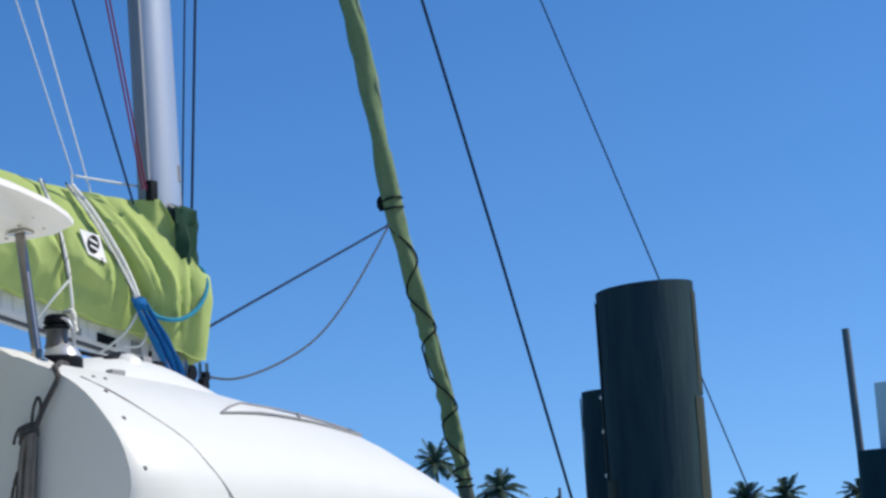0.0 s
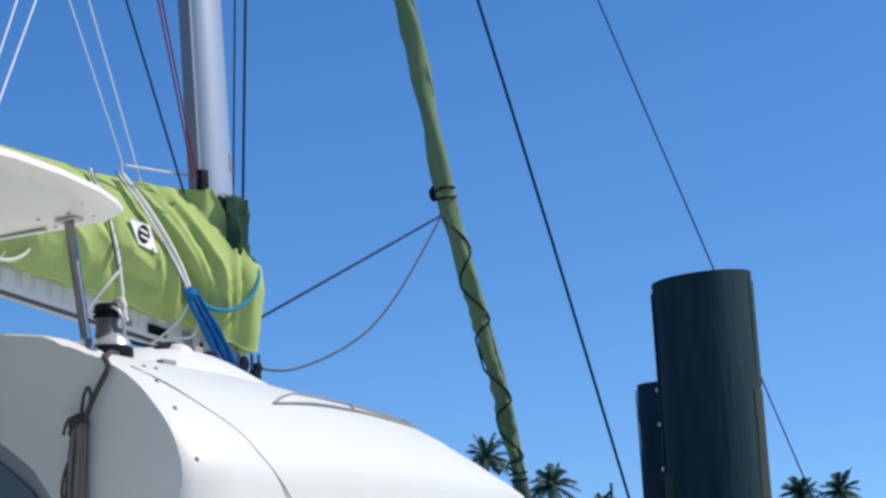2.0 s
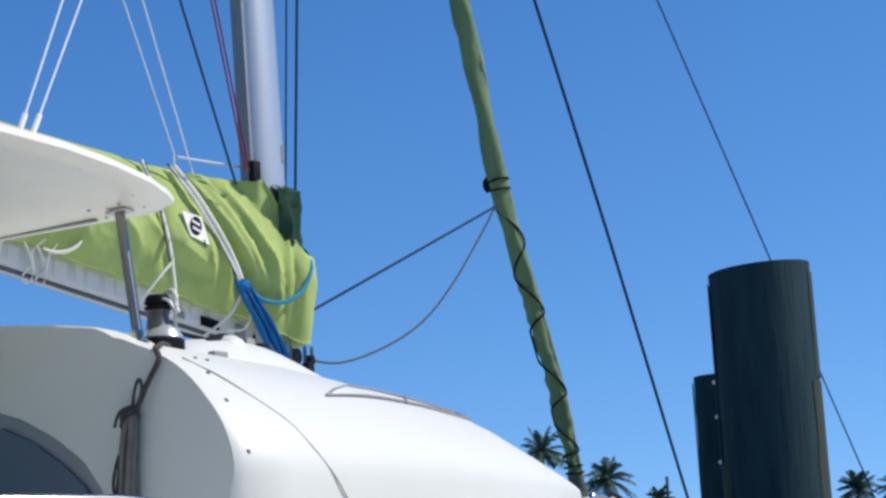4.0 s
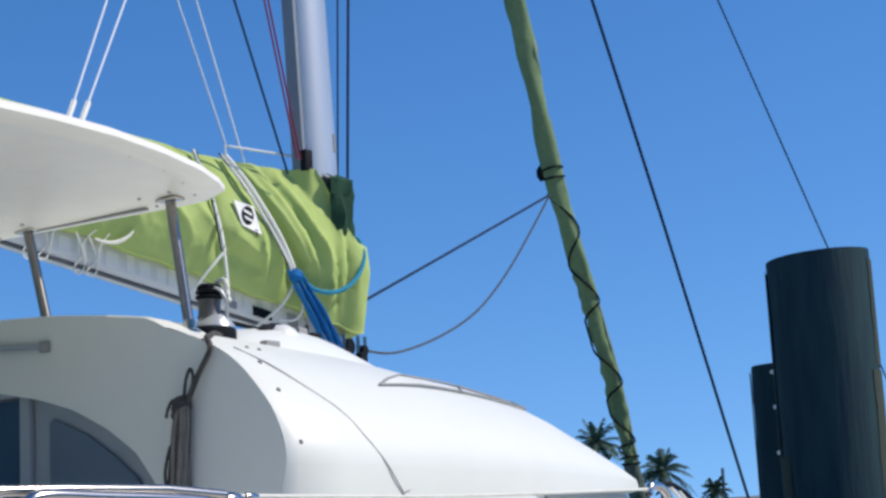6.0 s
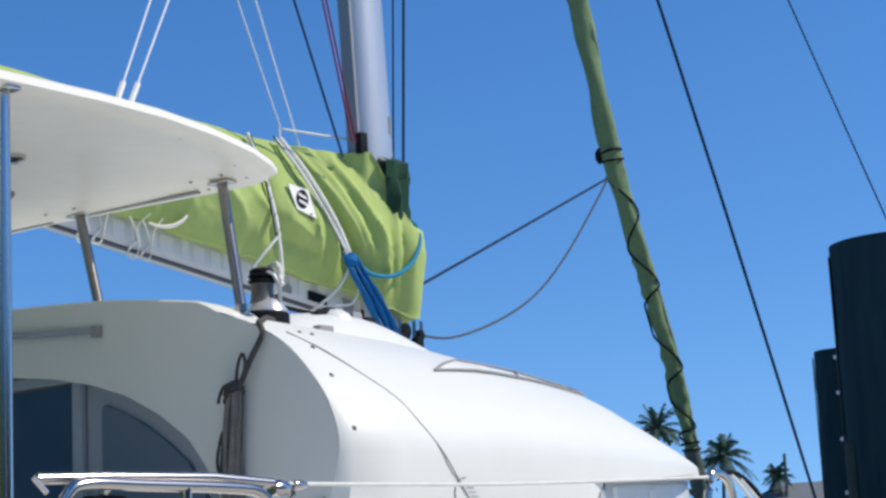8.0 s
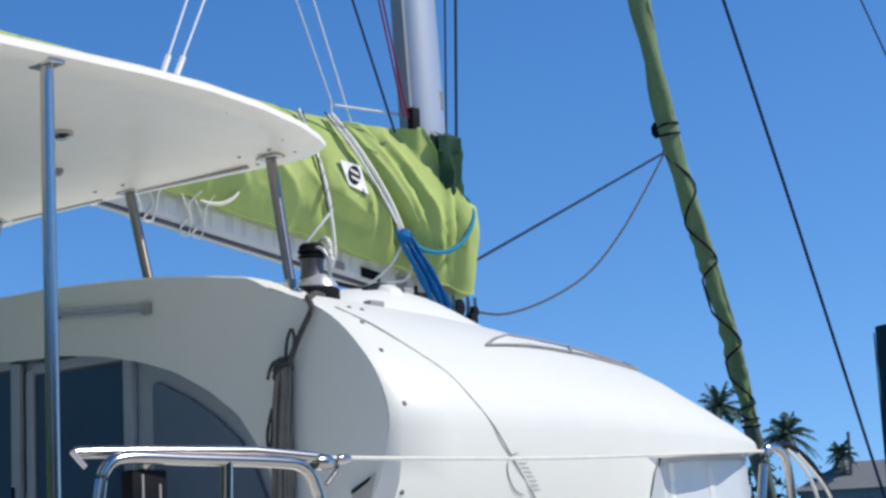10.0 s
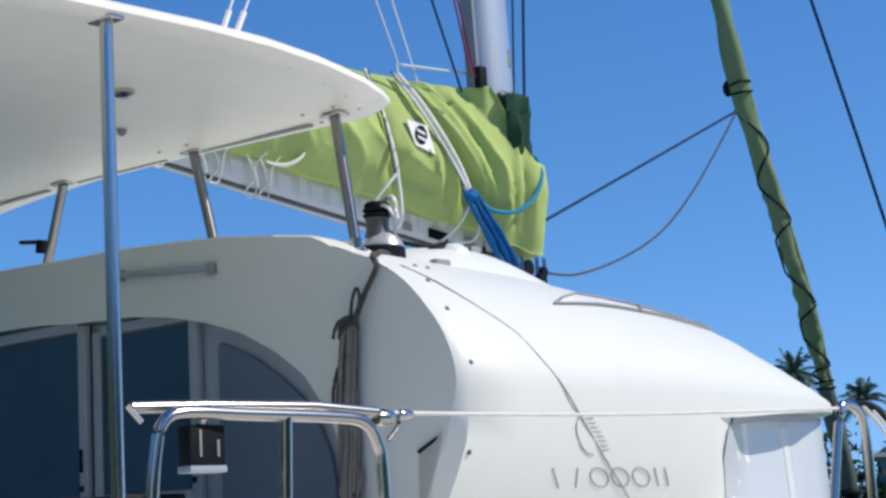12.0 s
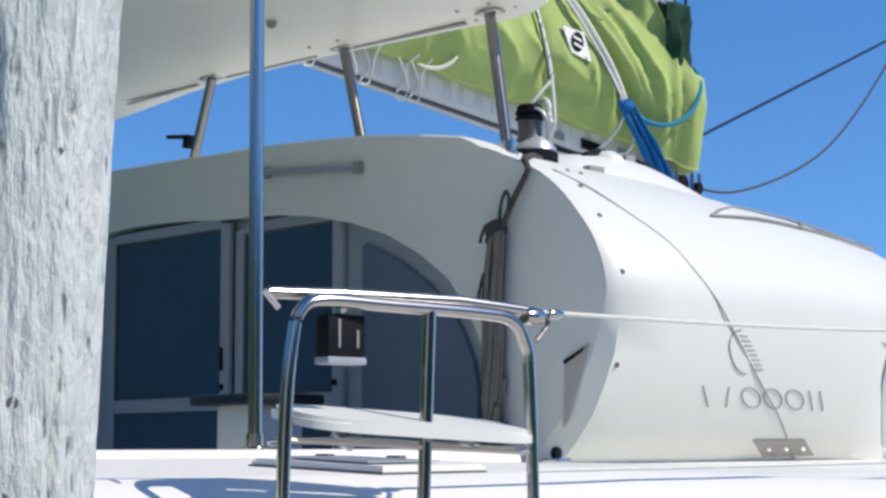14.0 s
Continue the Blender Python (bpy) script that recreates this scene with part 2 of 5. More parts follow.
bm = B()
grid(bm, [[(-420 + 40 * i, 118 + 5 * math.sin(i), -0.5) for i in range(20)], [(-420 + 40 * i, 124 + 5 * math.sin(i), 0.9) for i in range(20)],
          [(-420 + 40 * i, 420, 1.2) for i in range(20)], [(-420 + 40 * i, 430, -0.5) for i in range(20)]])
shore = tagged(finish("shore", bm, LAND), "low sandy shore with dry grass", "shore", kind="structure")

# unseen dock; its paleness and length steer light bounced under the sun roof
bm = B()
box(bm, (4.08, -8, 0.05), (9.5, 12, 0.32), 0.02)
dock = tagged(finish("dock", bm, DOCK), "unseen pale floating dock beside the boat, bouncing light up", "dock", kind="structure")
# unseen ring wall in leaf colour, added to darken reflections and low sky light
bm = B()
rnd = random.Random(5)
rows = []
for k in range(141):
    a = radians(45 + 240 * k / 140)
    R = 46
    x, y = R * math.sin(a) + 4, R * math.cos(a) - 4
    top = 11.5 + 5 * noise.noise((k * 0.22, 0, 0)) + 2.5 * noise.noise((k * 0.9, 4, 0))
    rows.append([(x, y, -0.5), (x * 1.01, y * 1.01, top * 0.5), (x * 1.03, y * 1.03, top)])
grid(bm, rows)
tagged(finish("backdrop", bm, BUSH), "unseen leaf-dark wall added for dark reflections", "backdrop", kind="structure")

# ---- the catamaran's hull and deck ----
boat = thing("catamaran", (0, 0, 0), "white sailing catamaran moored afloat with a rounded cabin", "catamaran")


def deck_z(x, y):
    return lerp(y, [-0.7, 0.0, 6], [1.470, 1.436, 1.46]) - 0.05 * max(0.0, (x - 2.0) / 1.5) ** 1.3 - 0.6 * max(0.0, x - 3.22)


def hull(side):
    bm = B()
    rows = []
    ys = [-4.6, -4.0, -3.2, -2.0, -0.5, 1.0, 2.5, 4.0, 5.4, 6.8, 7.5]
    for y in ys:
        t = max(0.0, (y - 2.0) / 5.5)
        w = 1.80 * (1 - 0.96 * t ** 1.8)
        cx = 2.82 - 0.15 * t
        if y < -2.8:
            w, cx = 1.50, 2.67
        zt = lerp(y, [-4.6, -3.4, -2.9, 7.5], [0.45, 0.95, 1.38, 1.48])
        prof = [(-0.5, -0.55), (-0.95, 0.05), (-1.0, 0.6), (-1.0, 0.93), (-0.97, 1.0), (-0.6, 1.0), (0.0, 1.0), (0.6, 1.0), (0.97, 1.0), (1.0, 0.95), (1.0, 0.6), (0.95, 0.05), (0.5, -0.55)]
        row = []
        for a, b in prof:
            x = cx + a * w / 2
            z = b * zt
            if b == 1.0 and y > -2.8:
                z = deck_z(x, y) - (0.014 if abs(a) > 0.9 else 0)
            row.append((side * x, y, z))
        rows.append(row)
    vs = grid(bm, rows)
    bm.faces.new([v for v in vs[0]])
    bm.faces.new([v for v in vs[-1]][::-1])
    return bm


part("hull", hull(1), GEL, boat, "white moulded starboard hull")
part("hull", hull(-1), GEL, boat, "white moulded port hull")
bm = B()
box(bm, (-1.95, -3.6, 0.62), (1.95, 3.4, 0.98), 0.04)
part("bridge_deck", bm, NONSKID, boat)
bm = B()
grid(bm, [[(1.90 + 0.1 * k, y, deck_z(1.90 + 0.1 * k, y) + 0.006) for k in range(18)] for y in (-2.7, -2.0, -1.0, 0.0, 1.0, 2.0, 3.0)])
grid(bm, [[(1.90 + 0.1 * k, y, deck_z(1.90 + 0.1 * k, y) - 0.03) for k in range(18)] for y in (-2.7, -2.0, -1.0, 0.0, 1.0, 2.0, 3.0)])
part("side_deck", bm, NONSKID, boat, "white non-skid side deck")
# cockpit coaming between the cockpit and the side deck
for s in (1, -1):
    bm = B()
    box(bm, (1.95 * s - 0.25, -3.3, 0.97), (1.95 * s + 0.22, -0.32, 1.495), 0.05, 3)
    part("cockpit_coaming", bm, NONSKID, boat)

# ---- the cabin ----
SECTION = [(2.25, 1.99), (2.243, 2.06), (2.195, 2.17), (2.11, 2.28), (2.0, 2.385), (1.88, 2.46), (1.75, 2.515), (1.6, 2.565), (1.3, 2.612), (1.0, 2.65), (0.69, 2.675), (0.28, 2.70), (0.0, 2.705)]
PORT = [(0.0, 2.705), (0.4, 2.722), (0.9, 2.735), (1.4, 2.725), (1.9, 2.68), (2.3, 2.60), (2.6, 2.48), (2.85, 2.28), (2.97, 2.08), (3.0, 1.99)]
WIDER = 3.0 / 2.25
LOWER = [(1.0, 1.99), (0.995, 1.9), (0.985, 1.8), (0.965, 1.7), (0.94, 1.6), (0.905, 1.51), (0.865, 1.43), (0.86, 1.38)]
NOSE, SHOULDER = 3.1, 1.2


def cabin_w(y):
    return 2.25 * math.sqrt(max(0.0, 1 - (max(0.0, y - SHOULDER) / NOSE) ** 2))


def crown(y):
    return lerp(y, [0, 1, 2, 2.7, 3.3, 3.8, 4.3], [2.705, 2.643, 2.505, 2.26, 2.10, 2.03, 1.995])


def roof_at(x, y):
    """Height of the cabin roof at x, y."""
    w = cabin_w(y)
    if x < 0:
        a = min(1.0, -x / max(w * WIDER, 1e-3)) * 3.0
        xs, zs = [p[0] for p in PORT], [p[1] for p in PORT]
    else:
        a = min(1.0, x / max(w, 1e-3)) * 2.25
        xs, zs = [p[0] for p in SECTION][::-1], [p[1] for p in SECTION][::-1]
    return 1.99 + (crown(y) - 1.99) * (lerp(a, xs, zs) - 1.99) / (2.705 - 1.99)


def side_x(y, z):
    """How far the cabin's side stands out at height z."""
    return cabin_w(y) * lerp(z, [p[1] for p in LOWER][::-1], [p[0] for p in LOWER][::-1])


def under_visor(u, z):
    """The cabin wall below the visor: it stands back towards the front and turns round it past u = 2.7."""
    y = min(u, 2.7)
    k = max(0.0, min(1.0, (y - 1.5) / 0.6))
    k = k * k * (3 - 2 * k)
    back = lerp(z, [1.38, 1.62, 1.93, 1.99], [0.925, 0.92, 0.910, 0.905]) * cabin_w(y)
    x = side_x(y, z) * (1 - k) + back * k
    if u > 2.7:
        a = (u - 2.7) / 1.25 * math.pi / 2
        x, y = x * math.cos(a), 2.7 + 1.25 * math.sin(a)
    return (x, y, z)


def roll(z):
    """How deep the rounded corner between bulkhead and side is at height z."""
    return lerp(z, [1.38, 1.6, 1.8, 2.0, 2.2, 2.5], [0.13, 0.10, 0.065, 0.035, 0.02, 0.008])


roof_ys = [0.0, 0.035, 0.3, 0.6, 0.9, 1.2, 1.5, 1.65, 1.8, 1.95, 2.1, 2.4, 2.7, 3.0, 3.3, 3.6, 3.85, 4.05, 4.2, 4.28]
fine = [(p.x, p.z) for p in smooth_path([(x, 0, z) for x, z in SECTION], 3)]
port_fine = [(p.x, p.z) for p in smooth_path([(x, 0, z) for x, z in PORT], 3)][1:]
bm = B()
low_rows, rows = [], []
for y in roof_ys:
    w, c = cabin_w(y) / 2.25, crown(y)
    k = 1 if y == 0 else 0
    half = [((x - roll(z) * k * min(1, x / 1.6)) * w, y, 1.99 + (z - 1.99) * (c - 1.99) / 0.715) for x, z in fine]
    rows.append(half + [(-x * w, y, 1.99 + (z - 1.99) * (c - 1.99) / 0.715) for x, z in port_fine])
grid(bm, rows)
# the visor's underside
def lip(y):
    return lerp(y, [1.45, 1.7, 2.2, 2.7, 3.3, 4.3], [1.895, 1.90, 1.93, 1.955, 1.975, 1.982])


under = [[(cabin_w(y), y, 1.99), (side_x(y, lip(y)) - lerp(y, [1.5, 1.8], [0.003, 0.0]), y, lip(y)), (cabin_w(y) * 0.80, y, lip(y) + 0.004)] for y in roof_ys if y > 1.45]
grid(bm, under)
grid(bm, [[(-x * WIDER, y, z) for x, y, z in r] for r in under])
# the sides below the widest line, back to front, and round under the visor
for y in roof_ys:
    if y < 2.75:
        k = 1 if y == 0 else 0
        low_rows.append([(under_visor(y, z)[0] - roll(z) * k, y, z) for _, z in LOWER])
last = 2.7
for k in range(1, 9):
    low_rows.append([under_visor(last + k / 8 * 1.25, z) for _, z in LOWER])
grid(bm, low_rows)
grid(bm, [[(-x * WIDER, y, z) for x, y, z in r] for r in low_rows])
bmesh.ops.remove_doubles(bm, verts=bm.verts, dist=0.0006)
part("cabin_shell", bm, GEL, boat, "white rounded coachroof and cabin side in one moulding", angle=55)
# raised moulding along the roof's aft edge
bm = B()
rows = []
for k in range(67):
    x = -2.2 + 3.83 * k / 66
    h = 0.034 * max(0.0, min(1.0, (1.63 - x) / 0.10, (x + 2.2) / 0.10))
    rows.append([(x, -0.001, roof_at(x, 0) - 0.004), (x, -0.001, roof_at(x, 0) + h - 0.006), (x, 0.006, roof_at(x, 0) + h), (x, 0.22, roof_at(x, 0.22) + h), (x, 0.24, roof_at(x, 0.24) - 0.01)])
grid(bm, rows)
part("roof_edge_moulding", bm, GEL, boat)

# the aft bulkhead with its arched opening
ARCH = [(1.65, 1.40), (1.655, 1.68), (1.64, 1.78), (1.61, 1.88), (1.55, 1.98), (1.45, 2.10), (1.29, 2.205), (1.10, 2.295), (0.9, 2.355), (0.66, 2.405), (0.38, 2.44), (0.0, 2.455)]
ARCH_PORT = [(0.3, 2.478), (0.65, 2.49), (0.95, 2.48), (1.3, 2.44), (1.7, 2.36), (2.05, 2.20), (2.25, 2.0), (2.35, 1.78), (2.36, 1.40), (2.36, 0.97)]
outer = [(0.86 * 2.25 - 0.13, 0.97)] + [(a * 2.25 - roll(z), z) for a, z in LOWER[::-1]] + [(x - roll(z) * min(1, x / 1.6), z) for x, z in SECTION[1:]]


def resample(line, n):
    line = [Vector((p[0], p[1], 0)) for p in line]
    d = [0.0]
    for a, b in zip(line, line[1:]):
        d.append(d[-1] + (b - a).length)
    return [(lerp(d[-1] * k / (n - 1), d, [p.x for p in line]), lerp(d[-1] * k / (n - 1), d, [p.y for p in line])) for k in range(n)]


arch_line = [(1.65, 0.97)] + ARCH
N = 70
o, a = resample(outer, N), resample(arch_line, N)
outer_port = PORT[:-1] + [(a_ * 3.0, z) for a_, z in LOWER] + [(2.58, 0.97)]
o_full = o + [(-x, z) for x, z in resample(outer_port, N)[1:]]
a_full = a + [(-x, z) for x, z in resample([(0.0, 2.455)] + ARCH_PORT, N)[1:]]
bm = B()
front = grid(bm, [[(x, 0.0, z) for x, z in o_full], [(x, 0.0, z) for x, z in a_full], [(x, 0.08, z) for x, z in a_full]])
part("aft_bulkhead", bm, GEL, boat, "white aft bulkhead with a wide arched opening", angle=30)

# glazing and doors set back in the arch


def pane(parent, x0, z0, x1, z1, y, material, name="pane", top=None):
    bm = B()
    out = [(x0, y, z0), (x1, y, z0), (x1, y, top[1] if top else z1), (x0, y, top[0] if top else z1)]
    prism(bm, out, (0, 0.012, 0))
    return part(name, bm, material, parent, smooth=False)


def bar(parent, x0, z0, x1, z1, y, depth, material, name):
    bm = B()
    box(bm, (x0, y, z0), (x1, y + depth, z1), 0.005, 1)
    return part(name, bm, material, parent)


bm = B()
inner = resample([(1.64, 0.98)] + [(x - 0.006, z - 0.006) for x, z in ARCH], 40)
inner = inner + [(-x, z) for x, z in resample([(0.0, 2.449)] + [(x - 0.006, z - 0.006) for x, z in ARCH_PORT], 40)[1:]]
prism(bm, [(x, 0.058, z) for x, z in inner], (0, 0.02, 0))
part("door_surround", bm, FRAME, boat, "pale grey moulded door surround", smooth=False)

for x0, x1, dy, up in ((-0.88, 0.07, 0.006, 0.035), (0.09, 0.80, 0.026, 0.0)):
    door = new("sliding_door")
    door.parent = boat
    tagged(door, "glazed sliding saloon door in a grey aluminium frame, closed")
    for name, q in (("stile", (x0, 1.0, x0 + 0.055, 2.405 + up)), ("stile", (x1 - 0.06, 1.0, x1, 2.405 + up)), ("top_rail", (x0 + 0.055, 2.385 + up, x1 - 0.06, 2.43 + up)),
                    ("middle_rail", (x0 + 0.055, 1.655, x1 - 0.06, 1.715)), ("bottom_rail", (x0 + 0.055, 1.0, x1 - 0.06, 1.07))):
        bar(door, *q[:2], *q[2:], dy, 0.03, FRAME, name)
    pane(door, x0 + 0.055, 1.715, x1 - 0.06, 2.39 + up, dy + 0.012, GLASS)
    pane(door, x0 + 0.055, 1.07, x1 - 0.06, 1.655, dy + 0.012, GLASS)
    for name, q in (("gasket", (x0 + 0.055, 2.374 + up, x1 - 0.06, 2.387 + up)), ("gasket", (x0 + 0.054, 1.715, x0 + 0.066, 2.374 + up)), ("gasket", (x0 + 0.066, 1.713, x1 - 0.06, 1.722))):
        bar(door, *q[:2], *q[2:], dy + 0.004, 0.01, SEAM, name)
    bar(door, x1 - 0.045, 1.82, x1 - 0.03, 1.92, dy - 0.012, 0.013, BLACK, "door_handle")
    bar(door, x1 - 0.05, 1.74, x1 - 0.022, 1.765, dy - 0.012, 0.013, BLACK, "door_lock")
# curved window to starboard of the doors
QW = [(0.915, 1.40), (1.56, 1.40), (1.56, 1.70), (1.54, 1.80), (1.49, 1.90), (1.41, 2.01), (1.29, 2.10), (1.14, 2.19), (1.0, 2.25), (0.93, 2.275), (0.915, 2.26)]
bm = B()
prism(bm, [(x, 0.036, z) for x, z in QW], (0, 0.02, 0))
part("corner_window", bm, SHADEGLASS, boat, "smoked quarter-round window", smooth=False)
bm = B()
prism(bm, [(-x - 0.72, 0.036, z) for x, z in QW], (0, 0.02, 0))
part("corner_window", bm, SHADEGLASS, boat, "smoked quarter-round window", smooth=False)

# courtesy light tube, side locker, seam and screws of the cabin
light = thing("light_tube", (0.65, -0.012, 2.585), "slim strip light under the roof edge, greyed for shade", "strip light")
bm = B()
tube(bm, local(light, [(0.36, -0.016, 2.615), (0.95, -0.016, 2.566)]), 0.014)
# white tube given grey: the roof edge's shade put into its colour
part("tube", bm, FRAME, light)
for x, z in ((0.36, 2.615), (0.95, 2.566)):
    bm = B()
    box(bm, *[local(light, [p])[0] for p in ((x - 0.02, -0.03, z - 0.026), (x + 0.02, 0.0, z + 0.02))], 0.006)
    part("end_cap", bm, TRIM, light)

# flat plate: the recess's shade is put into its grey
bm = B()
prism(bm, [(2.03, -0.002, 1.79), (2.145, -0.002, 1.84), (2.10, -0.002, 1.72), (2.05, -0.002, 1.60), (2.02, -0.002, 1.56)], (0, -0.004, 0))
part("locker_recess", bm, RECESS, boat, "flat grey plate painted as a shaded locker recess", smooth=False)
# black strip painted for the dark slit at the recess's top
bm = B()
prism(bm, [(2.035, -0.007, 1.785), (2.125, -0.007, 1.825), (2.11, -0.007, 1.81), (2.035, -0.007, 1.774)], (0, -0.01, 0))
part("locker_lip", bm, BLACK, boat, smooth=False)


def screw(p, n):
    bm = B()
    lathe(bm, p, [(0.010, -0.002), (0.010, 0.003), (0.006, 0.006)], 8, n)
    part("screw", bm, SEAM, boat)


for x, y in ((1.848, 0.205), (1.853, 0.267), (1.991, 0.12), (2.116, 0.08), (2.238, 0.055)):
    screw((x, y, roof_at(x, y)), (0.8, 0, 0.6))
for y, z in ((0.062, 1.768), (0.20, 1.425)):
    screw((side_x(y, z), y, z), (1, 0, 0))


def skin(y, z):
    """A point on the cabin's starboard skin at height z, just proud of it."""
    if z <= 1.99:
        return Vector((side_x(y, z) + 0.003, y, z))
    lo, hi = 0.0, cabin_w(y)
    for _ in range(30):
        m = (lo + hi) / 2
        lo, hi = (m, hi) if roof_at(m, y) > z else (lo, m)
    return Vector((lo + 0.003, y, z + 0.002))


seam = smooth_path([skin(lerp(z, [1.40, 1.516, 1.658, 1.79, 1.934, 2.07, 2.19, 2.275, 2.373, 2.44, 2.47], [1.39, 1.17, 0.93, 0.74, 0.58, 0.45, 0.375, 0.28, 0.17, 0.11, 0.08]), z) for z in (1.41, 1.5, 1.6, 1.75, 1.9, 2.0, 2.1, 2.2, 2.3, 2.38, 2.43, 2.455)], 4)
bm = B()
tube(bm, seam, 0.003, 6)
part("roof_seam", bm, TRIM, boat, "grey rubber seam across the cabin side")
bm = B()
box(bm, (1.93, 0.02, 1.432), (1.965, 3.0, 1.446), 0.005)
part("cabin_foot_moulding", bm, TRIM, boat)

# side window under the visor
def glass_at(u, z, out=0.004):
    p, q = Vector(under_visor(u, z)), Vector(under_visor(u + 0.01, z))
    d = (q - p).normalized()
    return p + Vector((d.y, -d.x, 0)) * out


bm = B()
rows = []
for k in range(31):
    t = k / 30
    row = []
    for j in range(9):
        z = 1.44 + (lerp(t, [0, 0.02, 0.05, 0.10, 1], [1.84, 1.885, 1.91, 1.93, 1.94]) - 1.44) * j / 8
        y = lerp(z, [1.44, 1.58, 1.76, 1.9], [1.87, 1.76, 1.60, 1.61]) * (1 - t) + 3.35 * t
        row.append(glass_at(y, z))
    rows.append(row)
grid(bm, rows)
part("side_window", bm, SIDEGLASS, boat, "wide side window with a pale blind inside")
# blind's hem, its grey also holding the shade cast by the visor
bm = B()
rows = []
for k in range(25):
    y = 1.66 + 1.68 * k / 24
    drop = lerp(y, [1.66, 1.75, 2.1, 2.3, 2.75, 3.34], [0.030, 0.018, 0.012, 0.012, 0.024, 0.014])
    rows.append([glass_at(y, 1.945, 0.009), glass_at(y, lip(y) - 0.012 - drop, 0.009)])
grid(bm, rows)
part("blind_hem", bm, BLINDHEM, boat, "hem of the blind with the visor's shade in its colour")
bm = B()
grid(bm, [[glass_at(2.53 + w + 0.03 * (1.9 - z), z, out) for w, out in ((-0.045, 0.004), (-0.04, 0.011), (0.04, 0.011), (0.045, 0.004))] for z in (1.44, 1.6, 1.75, 1.89)])
part("window_divider", bm, BLINDTAPE, boat)

# the maker's mark on the cabin side, as plain rings and bars
def mark(points, r=0.0042):
    bm = B()
    tube(bm, [Vector((side_x(y, z) + 0.001, y, z)) for y, z in points], r, 6, flat=0.5)
    part("mark_shape", bm, LETTER, boat, "thin grey shape of the maker's mark")


H = 0.07


def slanted(y0, pts):
    return [(y0 + u - 0.07 * v, 1.64 - 0.006 * (y0 - 0.56) / 0.63 + H * v) for u, v in pts]


for kind, y0 in (("bar", 0.565), ("slant", 0.675), ("ring", 0.80), ("ring", 0.925), ("ring", 1.055), ("pair", 1.19)):
    if kind == "bar":
        mark(slanted(y0 + 0.03, [(0, 1), (0, 0)]))
    elif kind == "slant":
        mark(slanted(y0, [(0.02, 0), (0.06, 1)]))
    elif kind == "pair":
        mark(slanted(y0, [(0.01, 0), (0.01, 1)]))
        mark(slanted(y0, [(0.075, 0), (0.075, 1)]))
    else:
        mark(slanted(y0, [(0.048 + 0.052 * math.cos(a / 14 * 2 * math.pi), 0.5 + 0.5 * math.sin(a / 14 * 2 * math.pi)) for a in range(15)]))
mark([(0.70 + 0.085 * math.cos(a) - 0.5 * (math.sin(a) * 0.075 ), 1.83 + 0.075 * math.sin(a)) for a in [math.pi * (0.5 + 1.0 * k / 12) for k in range(13)]], 0.004)
for k in range(8):
    mark([(0.655 + 0.018 * k, 1.885 - 0.016 * k), (0.70 + 0.018 * k, 1.885 - 0.016 * k)], 0.003)

hatch_plate = new("vent_plate")
hatch_plate.parent = boat
tagged(hatch_plate, "rectangular steel plate with painted highlights at three round holes")
bm = B()
c = [(y, z) for y, z in ((1.093, 1.462), (1.40, 1.465), (1.256, 1.523), (0.952, 1.522))]
prism(bm, [Vector((side_x(y, z) + 0.002, y, z)) for y, z in c], (0.006, 0, 0.002))
part("plate", bm, TRIM, hatch_plate, smooth=False)
# white discs: the highlights at the three holes put into colour
for k in range(3):
    y = 1.075 + 0.105 * k
    bm = B()
    lathe(bm, (side_x(y, 1.493) + 0.007, y, 1.493), [(0.012, 0.0), (0.012, 0.004)], 10, (1, 0, 0.3))
    part("hole", bm, BADGE, hatch_plate)


# roof hatch rails on the coachroof
hatch = thing("roof_hatch", (1.85, 1.4, roof_at(1.85, 1.4)), "long low white hatch with steel edge rails on the coachroof", "hatch")


def on_roof(x, y, up=0.0):
    return Vector((x, y, roof_at(x, y) + up))


corners = [(1.925, 1.03), (2.04, 0.755), (1.895, 1.97), (1.80, 1.985)]
bm = B()
n = 10
rows = []
for i in range(n + 1):
    t = i / n
    A, D = Vector(corners[0]).lerp(Vector(corners[3]), t), Vector(corners[1]).lerp(Vector(corners[2]), t)
    rows.append([on_roof(*A.lerp(D, q), u) for q, u in ((0, -0.02), (0.08, 0.008), (0.5, 0.010), (0.92, 0.006), (1, -0.02))])
rows = [local(hatch, r) for r in rows]
grid(bm, rows)
part("lid", bm, GEL, hatch)
for a, b in ((0, 3), (1, 2), (0, 1), (3, 2)):
    bm = B()
    pts = [on_roof(*Vector(corners[a]).lerp(Vector(corners[b]), k / 8), 0.014) for k in range(9)]
    tube(bm, local(hatch, pts), 0.0048, 6)
    part("edge_rail", bm, TRIM, hatch)
bm = B()
A, D = Vector(corners[0]).lerp(Vector(corners[3]), 0.52), Vector(corners[1]).lerp(Vector(corners[2]), 0.52)
tube(bm, local(hatch, [on_roof(*A, 0.015), on_roof(*D, 0.014)]), 0.008, 6)
part("cross_bar", bm, TRIM, hatch)

# ---- hard top over the cockpit ----
bimini = thing("bimini", (0, -1.4, 3.10), "cream rigid sun roof over the cockpit on steel posts", "bimini")


plan = [(2.06, -0.9), (2.03, -0.6), (1.96, -0.30), (1.86, -0.02), (1.76, 0.17), (1.68, 0.285), (1.57, 0.335), (1.44, 0.33), (0.97, 0.27), (0.5, 0.215), (0.0, 0.19)]
